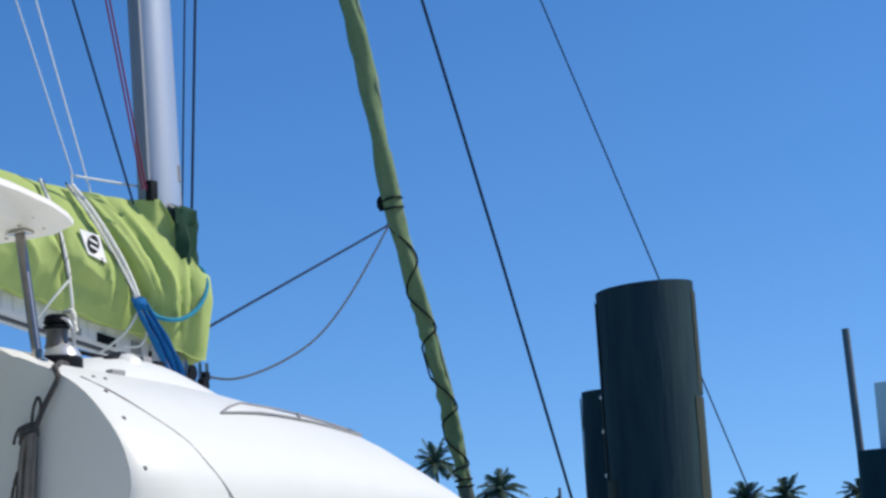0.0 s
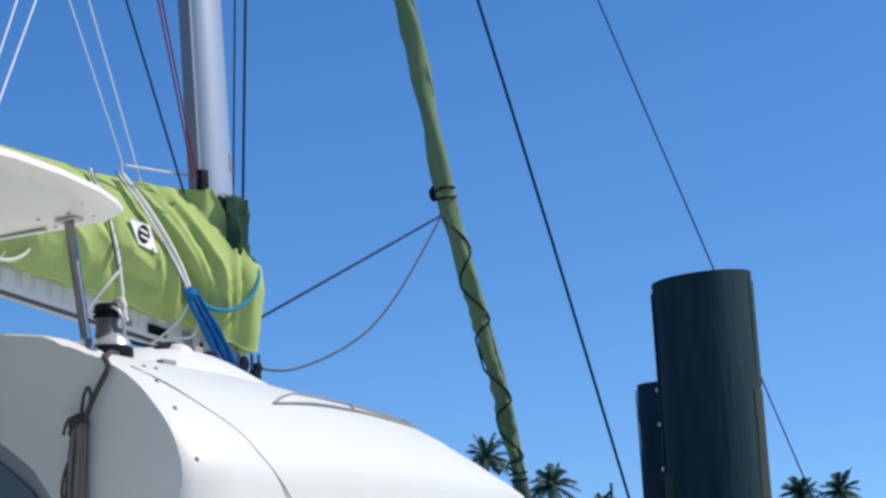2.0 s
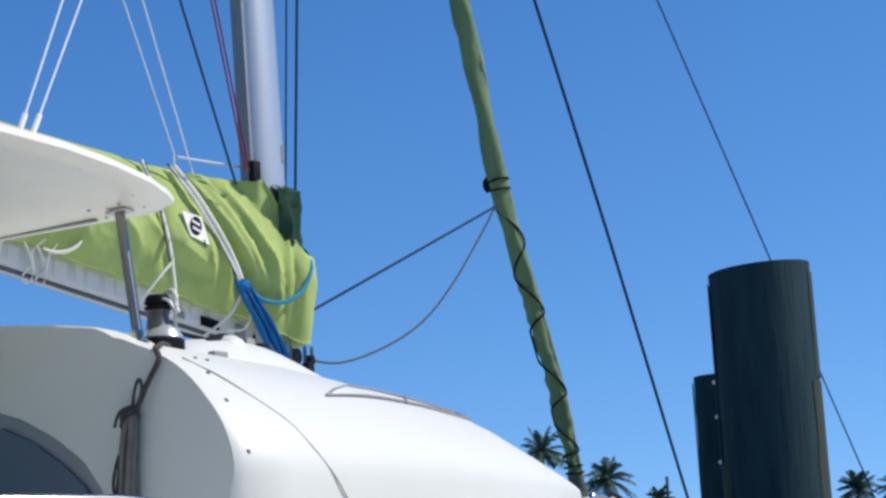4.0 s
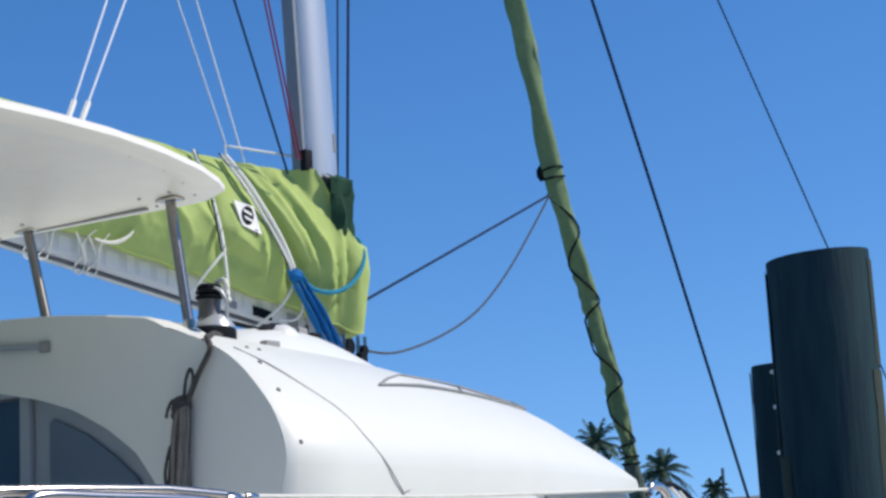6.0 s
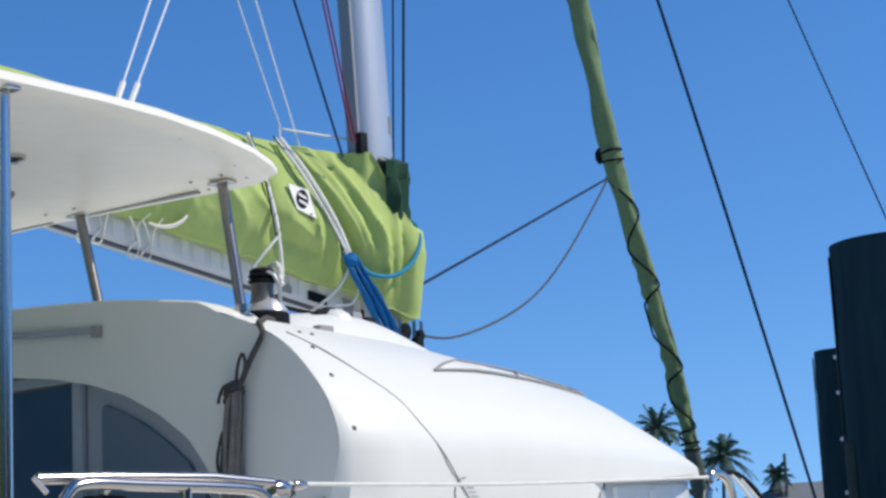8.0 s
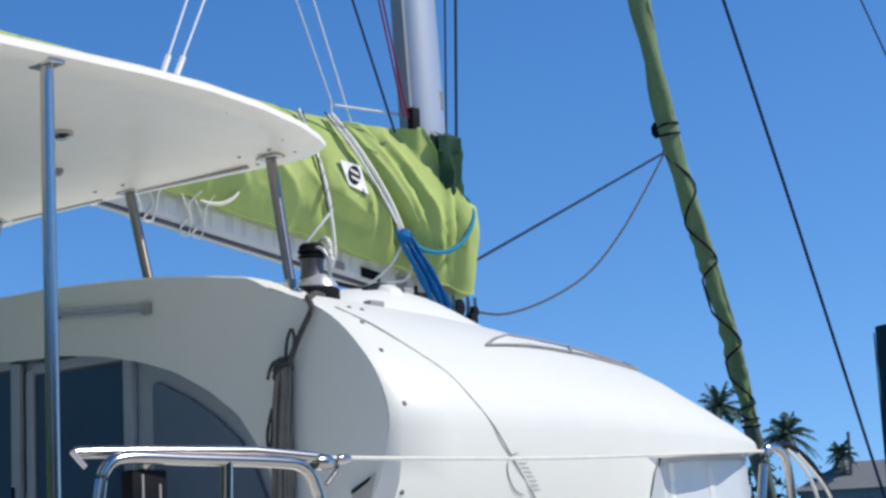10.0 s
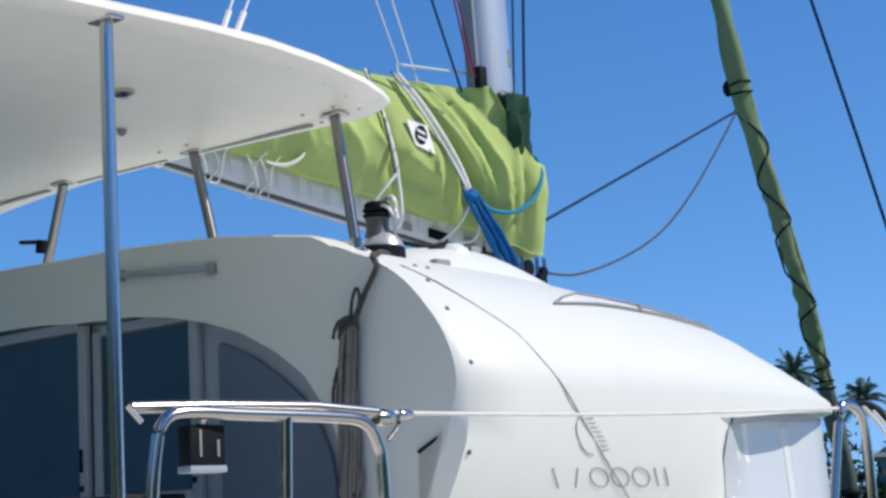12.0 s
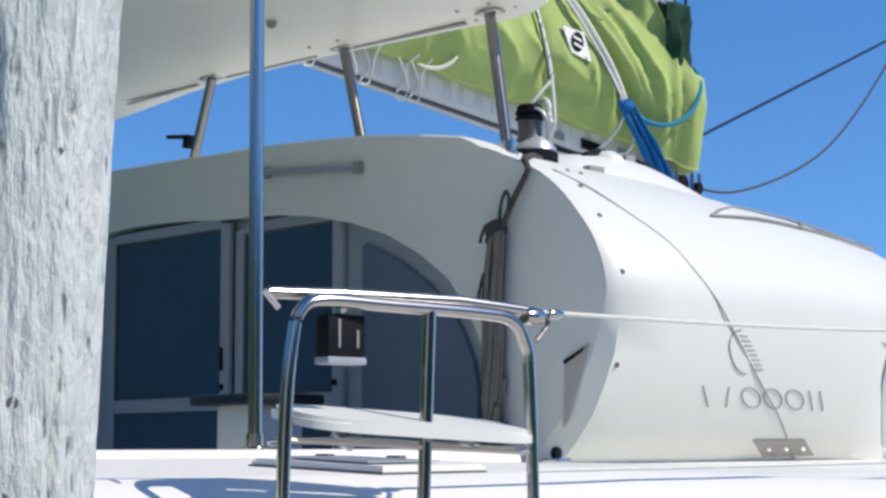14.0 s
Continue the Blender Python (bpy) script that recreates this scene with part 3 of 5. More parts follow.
plan = plan + [(-x, y) for x, y in plan[-2::-1]] + [(-2.06, -2.6), (-1.9, -3.0), (-1.6, -3.2), (0, -3.25), (1.6, -3.2), (1.9, -3.0), (2.06, -2.6), (2.07, -1.8)]
ctr = Vector((0, -1.4))


def inset(p, k, z):
    q = Vector(p)
    d = (ctr - q).normalized()
    q = q + d * k
    return (q.x, q.y + 1.4, z)


bm = B()
rows = [[inset(p, 0.75, 0.028) for p in plan], [inset(p, 0.30, 0.020) for p in plan], [inset(p, 0.16, 0.012) for p in plan], [inset(p, 0.10, 0.0) for p in plan], [inset(p, 0.03, 0.002) for p in plan],
        [inset(p, 0.0, 0.018) for p in plan], [inset(p, 0.0, 0.038) for p in plan], [inset(p, 0.03, 0.056) for p in plan], [inset(p, 0.25, 0.075) for p in plan], [inset(p, 0.8, 0.10) for p in plan]]
vs = grid(bm, rows, close=True)
bm.faces.new(vs[0][::-1])
bm.faces.new(vs[-1])
part("canopy", bm, CREAM, bimini, "cream moulded canopy with a rolled edge", angle=50)
# grey strips painted as the shade in shallow front-edge grooves, between the post plates
for x0, x1 in ((0.70, 1.30), (-0.1, 0.48), (-0.9, -0.32)):
    bm = B()
    ya, yb = lerp(x0, [-2, 0, 0.97, 1.44], [0.2, 0.19, 0.27, 0.33]) - 0.085, lerp(x1, [-2, 0, 0.97, 1.44], [0.2, 0.19, 0.27, 0.33]) - 0.085
    tube(bm, local(bimini, [(x0, ya, 3.099), (x1, yb, 3.099)]), 0.012, 6, flat=0.4)
    part("groove_trim", bm, TRIM, bimini)


def post(parent, foot, head, r=0.021, top_plate=True, name="post", material=DARKSTEEL):
    bm = B()
    tube(bm, local(parent, [foot, head]), r, 14)
    p = part(name, bm, material, parent)
    if top_plate:
        bm = B()
        d = Vector(head)
        box(bm, *local(parent, [d + Vector((-0.055, -0.03, -0.008)), d + Vector((0.055, 0.03, 0.004))]), 0.003, 1)
        part("plate", bm, STEEL, parent)
    bm = B()
    lathe(bm, local(parent, [foot])[0], [(r * 1.9, 0.0), (r * 1.9, 0.008), (r * 1.25, 0.014), (r * 1.25, 0.05)], 14)
    part("foot", bm, STEEL, parent)
    return p


for foot, head in (((1.585, 0.17, roof_at(1.585, 0.17) - 0.005), (1.47, 0.19, 3.105)), ((0.775, 0.16, roof_at(0.775, 0.16) - 0.005), (0.655, 0.15, 3.105)),
                   ((-0.47, 0.16, roof_at(0.47, 0.16) - 0.005), (-0.175, 0.08, 3.105)), ((2.04, -1.27, 1.49), (2.0, -1.25, 3.105)), ((-2.04, -1.27, 1.49), (-2.0, -1.25, 3.105)),
                   ((-1.585, 0.17, roof_at(1.585, 0.17) - 0.005), (-1.47, 0.19, 3.105)), ((2.0, -2.85, 1.49), (1.9, -2.8, 3.105)), ((-2.0, -2.85, 1.49), (-1.9, -2.8, 3.105))):
    # front posts coloured dark for the shaded cockpit they mirror, the others plain steel
    post(bimini, foot, head, material=STEEL if foot[1] < 0 else DARKSTEEL)
# small dome lamp and screws under the canopy
for x, y in ((1.25, -0.64), (0.75, -0.28), (-0.6, -0.6)):
    bm = B()
    big = x > 1
    lathe(bm, local(bimini, [(x, y, 3.13)])[0], [(0.045 if big else 0.02, 0), (0.045 if big else 0.02, -0.018), (0.025 if big else 0.01, -0.03)], 14)
    part("lamp" if big else "fitting", bm, STEEL if big else TRIM, bimini)
for x, y in ((1.60, 0.20), (1.72, 0.02), (1.82, -0.18), (1.90, -0.42), (1.35, 0.235), (1.56, 0.10), (1.40, 0.09), (0.74, 0.05), (0.57, 0.04)):
    bm = B()
    lathe(bm, local(bimini, [(x, y, 3.104)])[0], [(0.008, 0.003), (0.008, -0.002), (0.004, -0.004)], 8)
    part("screw", bm, TRIM, bimini)
clamp = thing("rod_clamp", (-0.43, 0.13, 2.86), "black clamp fixed to a steel post", "clamp")
bm = B()
tube(bm, [(0.0, 0.0, -0.03), (0.01, 0, 0.03)], 0.028, 10)
part("collar", bm, BLACK, clamp)
bm = B()
tube(bm, [(0.0, -0.02, 0.02), (-0.12, -0.03, 0.035)], 0.010, 8)
part("arm", bm, BLACK, clamp)

# ---- mast, boom and sail bag ----
mast = thing("mast", (0, 2.80, roof_at(0, 2.8)), "silver aluminium mast stepped on the coachroof", "mast")


def oval_tube(bm, pts, rx, ry, sides=24):
    rows = [[Vector(p) + Vector((rx * math.cos(2 * math.pi * k / sides), ry * math.sin(2 * math.pi * k / sides), 0)) for k in range(sides)] for p in pts]
    vs = grid(bm, rows, close=True)
    bm.faces.new(vs[0][::-1])
    bm.faces.new(vs[-1])


bm = B()
z0 = mast.location.z
oval_tube(bm, [(0, 0, -0.01), (0, -0.02, 0.6), (0, -0.03, 3.9 - z0), (0, -0.085, 5.1 - z0), (0, -0.40, 13.0 - z0)], 0.098, 0.145)
part("spar", bm, MASTALU, mast)
bm = B()
box(bm, (-0.15, -0.2, -0.02), (0.15, 0.2, 0.03), 0.01)
part("mast_step", bm, ALU, mast)
bm = B()
tube(bm, [(0.083, 0.035, 4.0 - z0), (0.083, 0.03, 4.10 - z0)], 0.014, 6)
part("cleat", bm, TRIM, mast)
bm = B()
rows = []
for zz, yy in ((3.5, -0.027), (3.9, -0.03), (5.1, -0.085), (13.0, -0.40)):
    rows.append([(0.042, yy - 0.122, zz - z0), (0.042, yy - 0.152, zz - z0), (-0.042, yy - 0.152, zz - z0), (-0.042, yy - 0.122, zz - z0)])
grid(bm, rows)
part("sail_track", bm, TRACK, mast, "dark grey sail track on the mast", angle=30)
bm = B()
box(bm, (0.03, -0.20, 3.86 - z0), (0.075, -0.14, 3.98 - z0), 0.008)
part("gooseneck_bracket", bm, BLACK, mast)

PH = radians(20)
AFT, OUT = Vector((-math.sin(PH), -math.cos(PH), 0)), Vector((math.cos(PH), -math.sin(PH), 0))
STEP = Vector((0, 2.85, 0))


def bo(s, off, z):
    """A point s metres aft along the boom from the mast, off to its starboard face, at height z."""
    return STEP + AFT * s + OUT * off + Vector((0, 0, z))


boom = thing("boom", tuple(bo(0.0, 0, 2.9)), "white painted boom pointing aft from the mast", "boom")
bm = B()
rows = []
for s in (0.12, 0.5, 1.0, 1.6, 2.4, 3.4, 4.4):
    zb = 2.865 + 0.26 * s
    h = 0.20
    rows.append(local(boom, [bo(s, 0.075 * a, zb + h * b) for a, b in ((-0.7, 0), (0.7, 0), (1, 0.2), (1, 0.8), (0.7, 1), (-0.7, 1), (-1, 0.8), (-1, 0.2))]))
vs = grid(bm, rows, close=True)
bm.faces.new(vs[0][::-1])
bm.faces.new(vs[-1])
part("spar", bm, BOOMW, boom, angle=60)
bm = B()
tube(bm, local(boom, [bo(0.15, 0.055, 2.905), bo(2.6, 0.055, 3.54)]), 0.012, 6)
part("lower_track", bm, SEAM, boom, "dark track along the boom's lower edge")
# pale unreadable lettering on the boom as plain bars
widths = [0.05, 0.07, 0.04, 0.06, 0.06, 0.05, 0.07, 0.05, 0.06, 0.04, 0.07, 0.06, 0.05, 0.06]
for i, w in enumerate(widths):
    bm = B()
    s0, s1 = 0.42 + 0.088 * i, 0.42 + 0.088 * i + w
    zz = lambda s: 2.91 + 0.26 * s
    hh = 0.085 if i % 3 else 0.11
    prism(bm, local(boom, [bo(s0, 0.0755, zz(s0)), bo(s1, 0.0755, zz(s1)), bo(s1, 0.0755, zz(s1) + hh), bo(s0, 0.0755, zz(s0) + hh)]), OUT * 0.002)
    part("lettering_bar", bm, PALELETTER, boom, smooth=False)
for s, w, h, m in ((0.42, 0.11, 0.05, BLACK), (0.16, 0.05, 0.04, BLACK), (0.26, 0.06, 0.07, TRIM), (0.1, 0.06, 0.09, TRIM), (0.63, 0.05, 0.04, TRIM)):
    bm = B()
    zz = 2.90 + 0.26 * s
    prism(bm, local(boom, [bo(s, 0.076, zz), bo(s + w, 0.076, zz + 0.26 * w), bo(s + w, 0.076, zz + 0.26 * w + h), bo(s, 0.076, zz + h)]), OUT * 0.012)
    part("fitting", bm, m, boom, smooth=False)
# gooseneck and tackle at the mast's foot
tackle = thing("mast_foot_blocks", (0.08, 2.81, roof_at(0.1, 2.81)), "cluster of black blocks and steel at the mast foot", "blocks")
for dx, dy, dz, r in ((0.05, -0.05, 0.58, 0.045), (0.02, 0.0, 0.64, 0.045), (0.06, 0.06, 0.57, 0.04), (0.07, -0.01, 0.52, 0.045), (0.05, 0.09, 0.62, 0.03)):
    bm = B()
    lathe(bm, (dx + 0.05, dy, dz), [(r, -0.02), (r, 0.02)], 12, (1, 0.2, 0))
    part("block", bm, BLACK, tackle)
for dy in (-0.06, 0.06, 0.12):
    bm = B()
    tube(bm, [(0.09, dy, -0.01), (0.09, dy, 0.70)], 0.011, 8)
    part("steel_pin", bm, STEEL, tackle)

bag = thing("sail_bag", tuple(bo(0.6, 0, 3.1)), "lime green canvas sail bag laced along the boom", "sail bag")


def bag_shape(s):
    zb = lerp(s, [-0.14, -0.1, 0.17, 0.51, 1.08, 1.42, 2.6, 4.2], [2.93, 2.94, 3.02, 3.13, 3.28, 3.385, 3.66, 4.05])
    zt = lerp(s, [-0.22, -0.13, 0.26, 0.6, 0.8, 2.55, 4.2], [3.80, 3.85, 3.885, 3.905, 3.93, 4.25, 4.42])
    return zb, zt


FOLDS = [(0.61, 0.92, 0.33, 0.24, 0.045, -0.070), (0.85, 1.0, 0.79, 0.28, 0.030, -0.025), (0.585, 0.97, 0.27, 0.30, 0.030, 0.030), (0.50, 0.97, 0.20, 0.25, 0.030, 0.026), (0.36, 0.90, 0.10, 0.30, 0.028, 0.030),
         (0.44, 0.95, 0.24, 0.5, 0.018, -0.022), (0.07, 0.90, 0.03, 0.55, 0.022, 0.030), (0.03, 0.7, 0.0, 0.25, 0.02, -0.02), (0.46, 0.42, 0.42, 0.16, 0.022, 0.028), (0.54, 0.36, 0.51, 0.15, 0.02, 0.02), (0.17, 0.45, 0.12, 0.2, 0.02, 0.024),
         (0.09, 0.4, 0.06, 0.15, 0.018, -0.02), (0.92, 0.5, 0.80, 0.35, 0.03, 0.016), (0.70, 0.34, 0.55, 0.26, 0.04, 0.02), (1.15, 0.6, 0.95, 0.25, 0.05, 0.018), (1.45, 0.7, 1.25, 0.25, 0.05, 0.018), (0.80, 0.22, 0.5, 0.18, 0.03, -0.014), (-0.04, 0.35, -0.06, 0.05, 0.02, 0.022)]


def fold_at(s, b):
    total = 0.0
    for s0, b0, s1, b1, w, h in FOLDS:
        d = Vector((s1 - s0, b1 - b0))
        p = Vector((s - s0, b - b0))
        t = max(0.0, min(1.0, p.dot(d) / d.length_squared))
        r = (p - d * t)
        total += 2.0 * h * math.exp(-math.hypot(r.x / (0.85 * w), r.y / 0.11) ** 1.15) * (0.4 + 0.6 * math.sin(math.pi * (0.15 + 0.7 * t)))
    return total


bm = B()
rows = []
rim = smooth_path([(a, 0, b) for a, b in [(0.09, 0.015), (0.140, 0.0), (0.160, 0.04), (0.196, 0.14), (0.232, 0.28), (0.250, 0.42), (0.205, 0.62), (0.135, 0.80), (0.075, 0.93), (0.03, 0.995)]], 7)
ss = [-0.14, -0.13, -0.105, -0.07, -0.035] + [0.0125 * k for k in range(0, 128)] + [1.7 + 0.12 * k for k in range(12)] + [3.3, 3.8, 4.2]
for s in ss:
    zb, zt = bag_shape(s)
    pinch = lerp(s, [-0.14, -0.13, -0.105, -0.07], [0.72, 0.88, 0.97, 1.0])
    row = []
    for p in rim:
        a, b = p.x, p.z
        if b < 0.985:
            a = max(a, lerp(s, [0.18, 0.36], [0.15, 0.0]))
        sq = s if b < 0.55 else max(s, lerp(b, [0.38, 0.55, 0.72, 0.9, 1.0], [-0.14, -0.06, 0.03, 0.10, 0.16]))
        wave = fold_at(s, b) + 0.012 * noise.noise((s * 7, b * 3, 1.3)) + 0.010 * max(0.0, 1 - abs(noise.noise((s * 4.2 + b * 2.6 + 0.5 * noise.noise((s * 3, b * 4, 7)), b * 2.1 - s, 4.4))) * 7) * (1.0 if s < 0.5 else 0.5) + 0.005 * max(0.0, 1 - abs(noise.noise((s * 9, b * 2.2, 14.4))) * 6) + 0.003 * max(0.0, 1 - abs(noise.noise((s * 17 + b * 3, b * 5, 3.1))) * 5)
        lowhem = 0.010 * math.sin(s * 23 + 1.5 * math.sin(s * 7)) * max(0.0, 1 - b * 6)
        row.append(bo(sq, a * pinch + wave * min(1, 5 * b + 0.2) * (1 - 0.5 * b), zb + (zt - zb) * b + lowhem + 0.010 * noise.noise((s * 4, b * 3, 9))))
    row += [bo(s if p.z < 0.55 else max(s, 0.05), -p.x * pinch, zb + (zt - zb) * p.z) for p in rim[::-1]]
    rows.append(local(bag, row))
vs = grid(bm, rows, close=True)
bm.faces.new(vs[0][::-1])
bm.faces.new(vs[-1])
part("cover", bm, CANVAS, bag, angle=80)
# pale lining folded out at the hem
bm = B()
tube(bm, local(bag, smooth_path([bo(1.47, 0.175, 3.385), bo(1.41, 0.185, 3.368), bo(1.35, 0.198, 3.372), bo(1.30, 0.210, 3.40), bo(1.275, 0.218, 3.43)], 4)), 0.02, 8, flat=0.6, radii=[0.006 + 0.012 * math.sin(math.pi * (i + 1) / 18) for i in range(17)])
part("lining_flap", bm, CREAM, bag, "pale lining folded out at the hem")
# gathered dark collar round the mast
bm = B()
rows = []
for k in range(15):
    z = 3.30 + 0.60 * k / 14
    row = []
    for j in range(34):
        a = radians(-12 + 230 * j / 33)
        r = 1.03 + 0.10 * math.sin(6 * a + z * 9) * (0.4 + k / 20) + 0.22 * noise.noise((a * 2.6, z * 5, 2)) + 0.08 * noise.noise((a * 7, z * 11, 5))
        if k == 14:
            r *= 0.6
        if k == 0:
            r *= 0.9
        row.append(bo(0.055 - 0.165 * r * math.sin(a), 0.208 * r * math.cos(a), z + 0.035 * noise.noise((a, z * 3, 8)) - (0.05 * max(0, math.cos(a)) if k > 10 else 0)))
    rows.append(local(bag, row))
grid(bm, rows)
part("mast_collar", bm, CANVAS_D, bag, "dark green gathered canvas collar")
# badge
bm = B()
prism(bm, local(bag, [bo(0.70, 0.218, 3.635), bo(0.585, 0.225, 3.605), bo(0.56, 0.262, 3.445), bo(0.67, 0.258, 3.49)]), OUT * 0.012)
part("badge", bm, BADGE, bag, "white badge with dark plain shapes", smooth=False)
bm = B()
prism(bm, local(bag, [bo(0.63 + 0.034 * math.cos(a) - 0.012 * math.sin(a), 0.262 - 0.22 * (0.045 + 0.055 * math.sin(a)), 3.548 + 0.055 * math.sin(a) + 0.01 * math.cos(a)) for a in [2 * math.pi * k / 18 for k in range(18)]]), OUT * 0.004)
part("badge_disc", bm, BLACK, bag, smooth=False)
for dz in (-0.022, 0.016):
    bm = B()
    prism(bm, local(bag, [bo(0.63 + u, 0.268 - 0.22 * (0.045 + dz + v), 3.548 + dz + v) for u, v in ((-0.022, -0.018), (0.022, 0.006), (0.022, 0.020), (-0.022, -0.004))]), OUT * 0.003)
    part("badge_stripe", bm, BADGE, bag, smooth=False)
for s0, z0_, s1, z1_ in ((0.685, 3.62, 0.655, 3.61), (0.60, 3.475, 0.58, 3.465)):
    bm = B()
    prism(bm, local(bag, [bo(s0, 0.27 - 0.25 * (z0_ - 3.46), z0_), bo(s1, 0.27 - 0.25 * (z1_ - 3.46), z1_), bo((s0 + s1) / 2, 0.272 - 0.25 * (z1_ - 3.46), z1_ - 0.03)]), OUT * 0.003)
    part("badge_corner", bm, BLACK, bag, smooth=False)

# ---- lashings on the bag ----
def rope(name, pts, r, material, label, group="", sides=7, steps=5, category="rope"):
    ob = thing(name, tuple(pts[0]), label, category, group)
    bm = B()
    tube(bm, local(ob, smooth_path(pts, steps)), r, sides)
    part("strand", bm, material, ob)
    return ob


def tracer(ob, pts, r, pitch):
    """A dark yarn wound round a pale lashing."""
    path = local(ob, smooth_path(pts, 14))
    run, turn = [], 0.0
    for i, p in enumerate(path):
        p, q = Vector(p), Vector(path[min(i + 1, len(path) - 1)])
        d = (q - p) if i + 1 < len(path) else d
        u = d.cross(OUT).normalized()
        v = d.cross(u).normalized()
        run.append(p + (u * math.cos(turn) + v * math.sin(turn)) * r)
        turn += 2 * math.pi * d.length / pitch
    bm = B()
    tube(bm, run, r * 0.24, 5)
    part("tracer_yarn", bm, OLDROPE, ob, "dark tracer yarn")


way = [bo(0.86, 0.08, 3.93), bo(0.83, 0.2, 3.70), bo(0.80, 0.255, 3.48), bo(0.78, 0.262, 3.34)]
tracer(rope("lashing", way, 0.012, WHITEROPE, "pale braided lashing over the green bag", "bag lashings"), way, 0.011, 0.09)
rope("lashing", [bo(0.78, 0.262, 3.34), bo(0.86, 0.26, 3.25), bo(0.95, 0.20, 3.12)], 0.008, WHITEROPE, "pale braided lashing over the green bag", "bag lashings")
rope("lashing", [bo(0.78, 0.262, 3.34), bo(0.77, 0.268, 3.2), bo(0.76, 0.24, 3.09), bo(0.75, 0.12, 3.06)], 0.009, WHITEROPE, "pale braided lashing over the green bag", "bag lashings")
rope("black_lashing", [bo(0.85, 0.10, 3.92), bo(0.835, 0.22, 3.66), bo(0.815, 0.262, 3.45), bo(0.80, 0.27, 3.34)], 0.0035, BLACKROPE, "dark lashing beside a pale one", "bag lashings")
for d, r in ((0.0, 0.013), (0.035, 0.010)):
    way = [bo(0.66 + d, 0.07, 3.92), bo(0.58 + d, 0.20, 3.72), bo(0.46 + d, 0.26, 3.48), bo(0.375 + d * 0.5, 0.27, 3.28), bo(0.355, 0.25, 3.20)]
    rope("lashing", way, r, WHITEROPE, "pale braided lashing over the green bag", "bag lashings")
rope("black_lashing", [bo(0.70, 0.07, 3.93), bo(0.62, 0.20, 3.72), bo(0.50, 0.262, 3.48), bo(0.40, 0.272, 3.28)], 0.005, BLACKROPE, "dark lashing beside a pale one", "bag lashings")
rope("lashing", [bo(0.355, 0.25, 3.20), bo(0.42, 0.22, 3.08), bo(0.52, 0.14, 2.98), bo(0.545, 0.10, 2.97)], 0.008, WHITEROPE, "pale rope tail hanging below the bag", "bag lashings")
rope("lashing", [bo(0.355, 0.25, 3.19), bo(0.31, 0.25, 3.08), bo(0.34, 0.22, 3.0), bo(0.42, 0.18, 3.0)], 0.007, WHITEROPE, "pale rope tail hanging below the bag", "bag lashings")
rope("lashing", [bo(0.345, 0.26, 3.19), bo(0.27, 0.26, 3.05), bo(0.20, 0.24, 2.90), bo(0.20, 0.22, 2.72)], 0.007, WHITEROPE, "pale rope tail hanging below the bag", "bag lashings")
for s, k in ((1.40, 0.0), (1.47, 0.02), (1.66, -0.01), (1.74, 0.03), (1.95, 0.0), (2.02, 0.02)):
    low = 2.865 + 0.26 * s
    rope("boom_tie", [bo(s, 0.20, low + 0.18), bo(s + 0.03 + k, 0.15, low + 0.12), bo(s + 0.02, 0.095, low + 0.04), bo(s + 0.035, 0.085, low - 0.012 - 0.5 * k), bo(s + 0.06, 0.08, low - 0.02 - 0.5 * k), bo(s + 0.08, 0.085, low + 0.0), bo(s + 0.03, 0.09, low + 0.08), bo(s + 0.09, 0.15, low + 0.17)], 0.0045, WHITEROPE, "short pale tie looped round the boom", "boom ties")
rope("teal_rope", [bo(0.33, 0.27, 3.22), bo(0.25, 0.285, 3.155), bo(0.12, 0.29, 3.15), bo(0.0, 0.28, 3.22), bo(-0.08, 0.25, 3.34), bo(-0.10, 0.20, 3.44), bo(-0.12, 0.10, 3.50)], 0.013, TEALROPE, "teal rope looped loosely round the bag's end")
# bunched blue cloth strap running down to the mast foot
strap = thing("blue_strap", tuple(bo(0.3, 0.25, 3.2)), "bunched blue webbing strap tied down to the mast foot", "strap")
for k, (w0, w1) in enumerate(((0.0, -0.01), (0.04, 0.035), (-0.035, -0.05))):
    pts = smooth_path([bo(0.37 + w0, 0.27, 3.26), bo(0.31 + w0, 0.28, 3.14), bo(0.22 + w1, 0.27, 2.98), bo(0.13 + w1, 0.25, 2.80), bo(0.08 + w1, 0.2, 2.62)], 5)
    bm = B()
    tube(bm, local(strap, pts), 0.024, 8, flat=0.45, radii=[0.014 + 0.015 * math.sin(math.pi * i / (len(pts) - 1)) * (0.8 + 0.3 * math.sin(i * 1.3 + k * 2)) for i in range(len(pts))])
    part("webbing", bm, BLUE, strap)
bm = B()
lathe(bm, local(strap, [bo(0.365, 0.275, 3.23)])[0], [(0.02, -0.035), (0.042, 0), (0.02, 0.035)], 10, (0.3, 0.2, 1))
part("knot", bm, BLUE, strap)

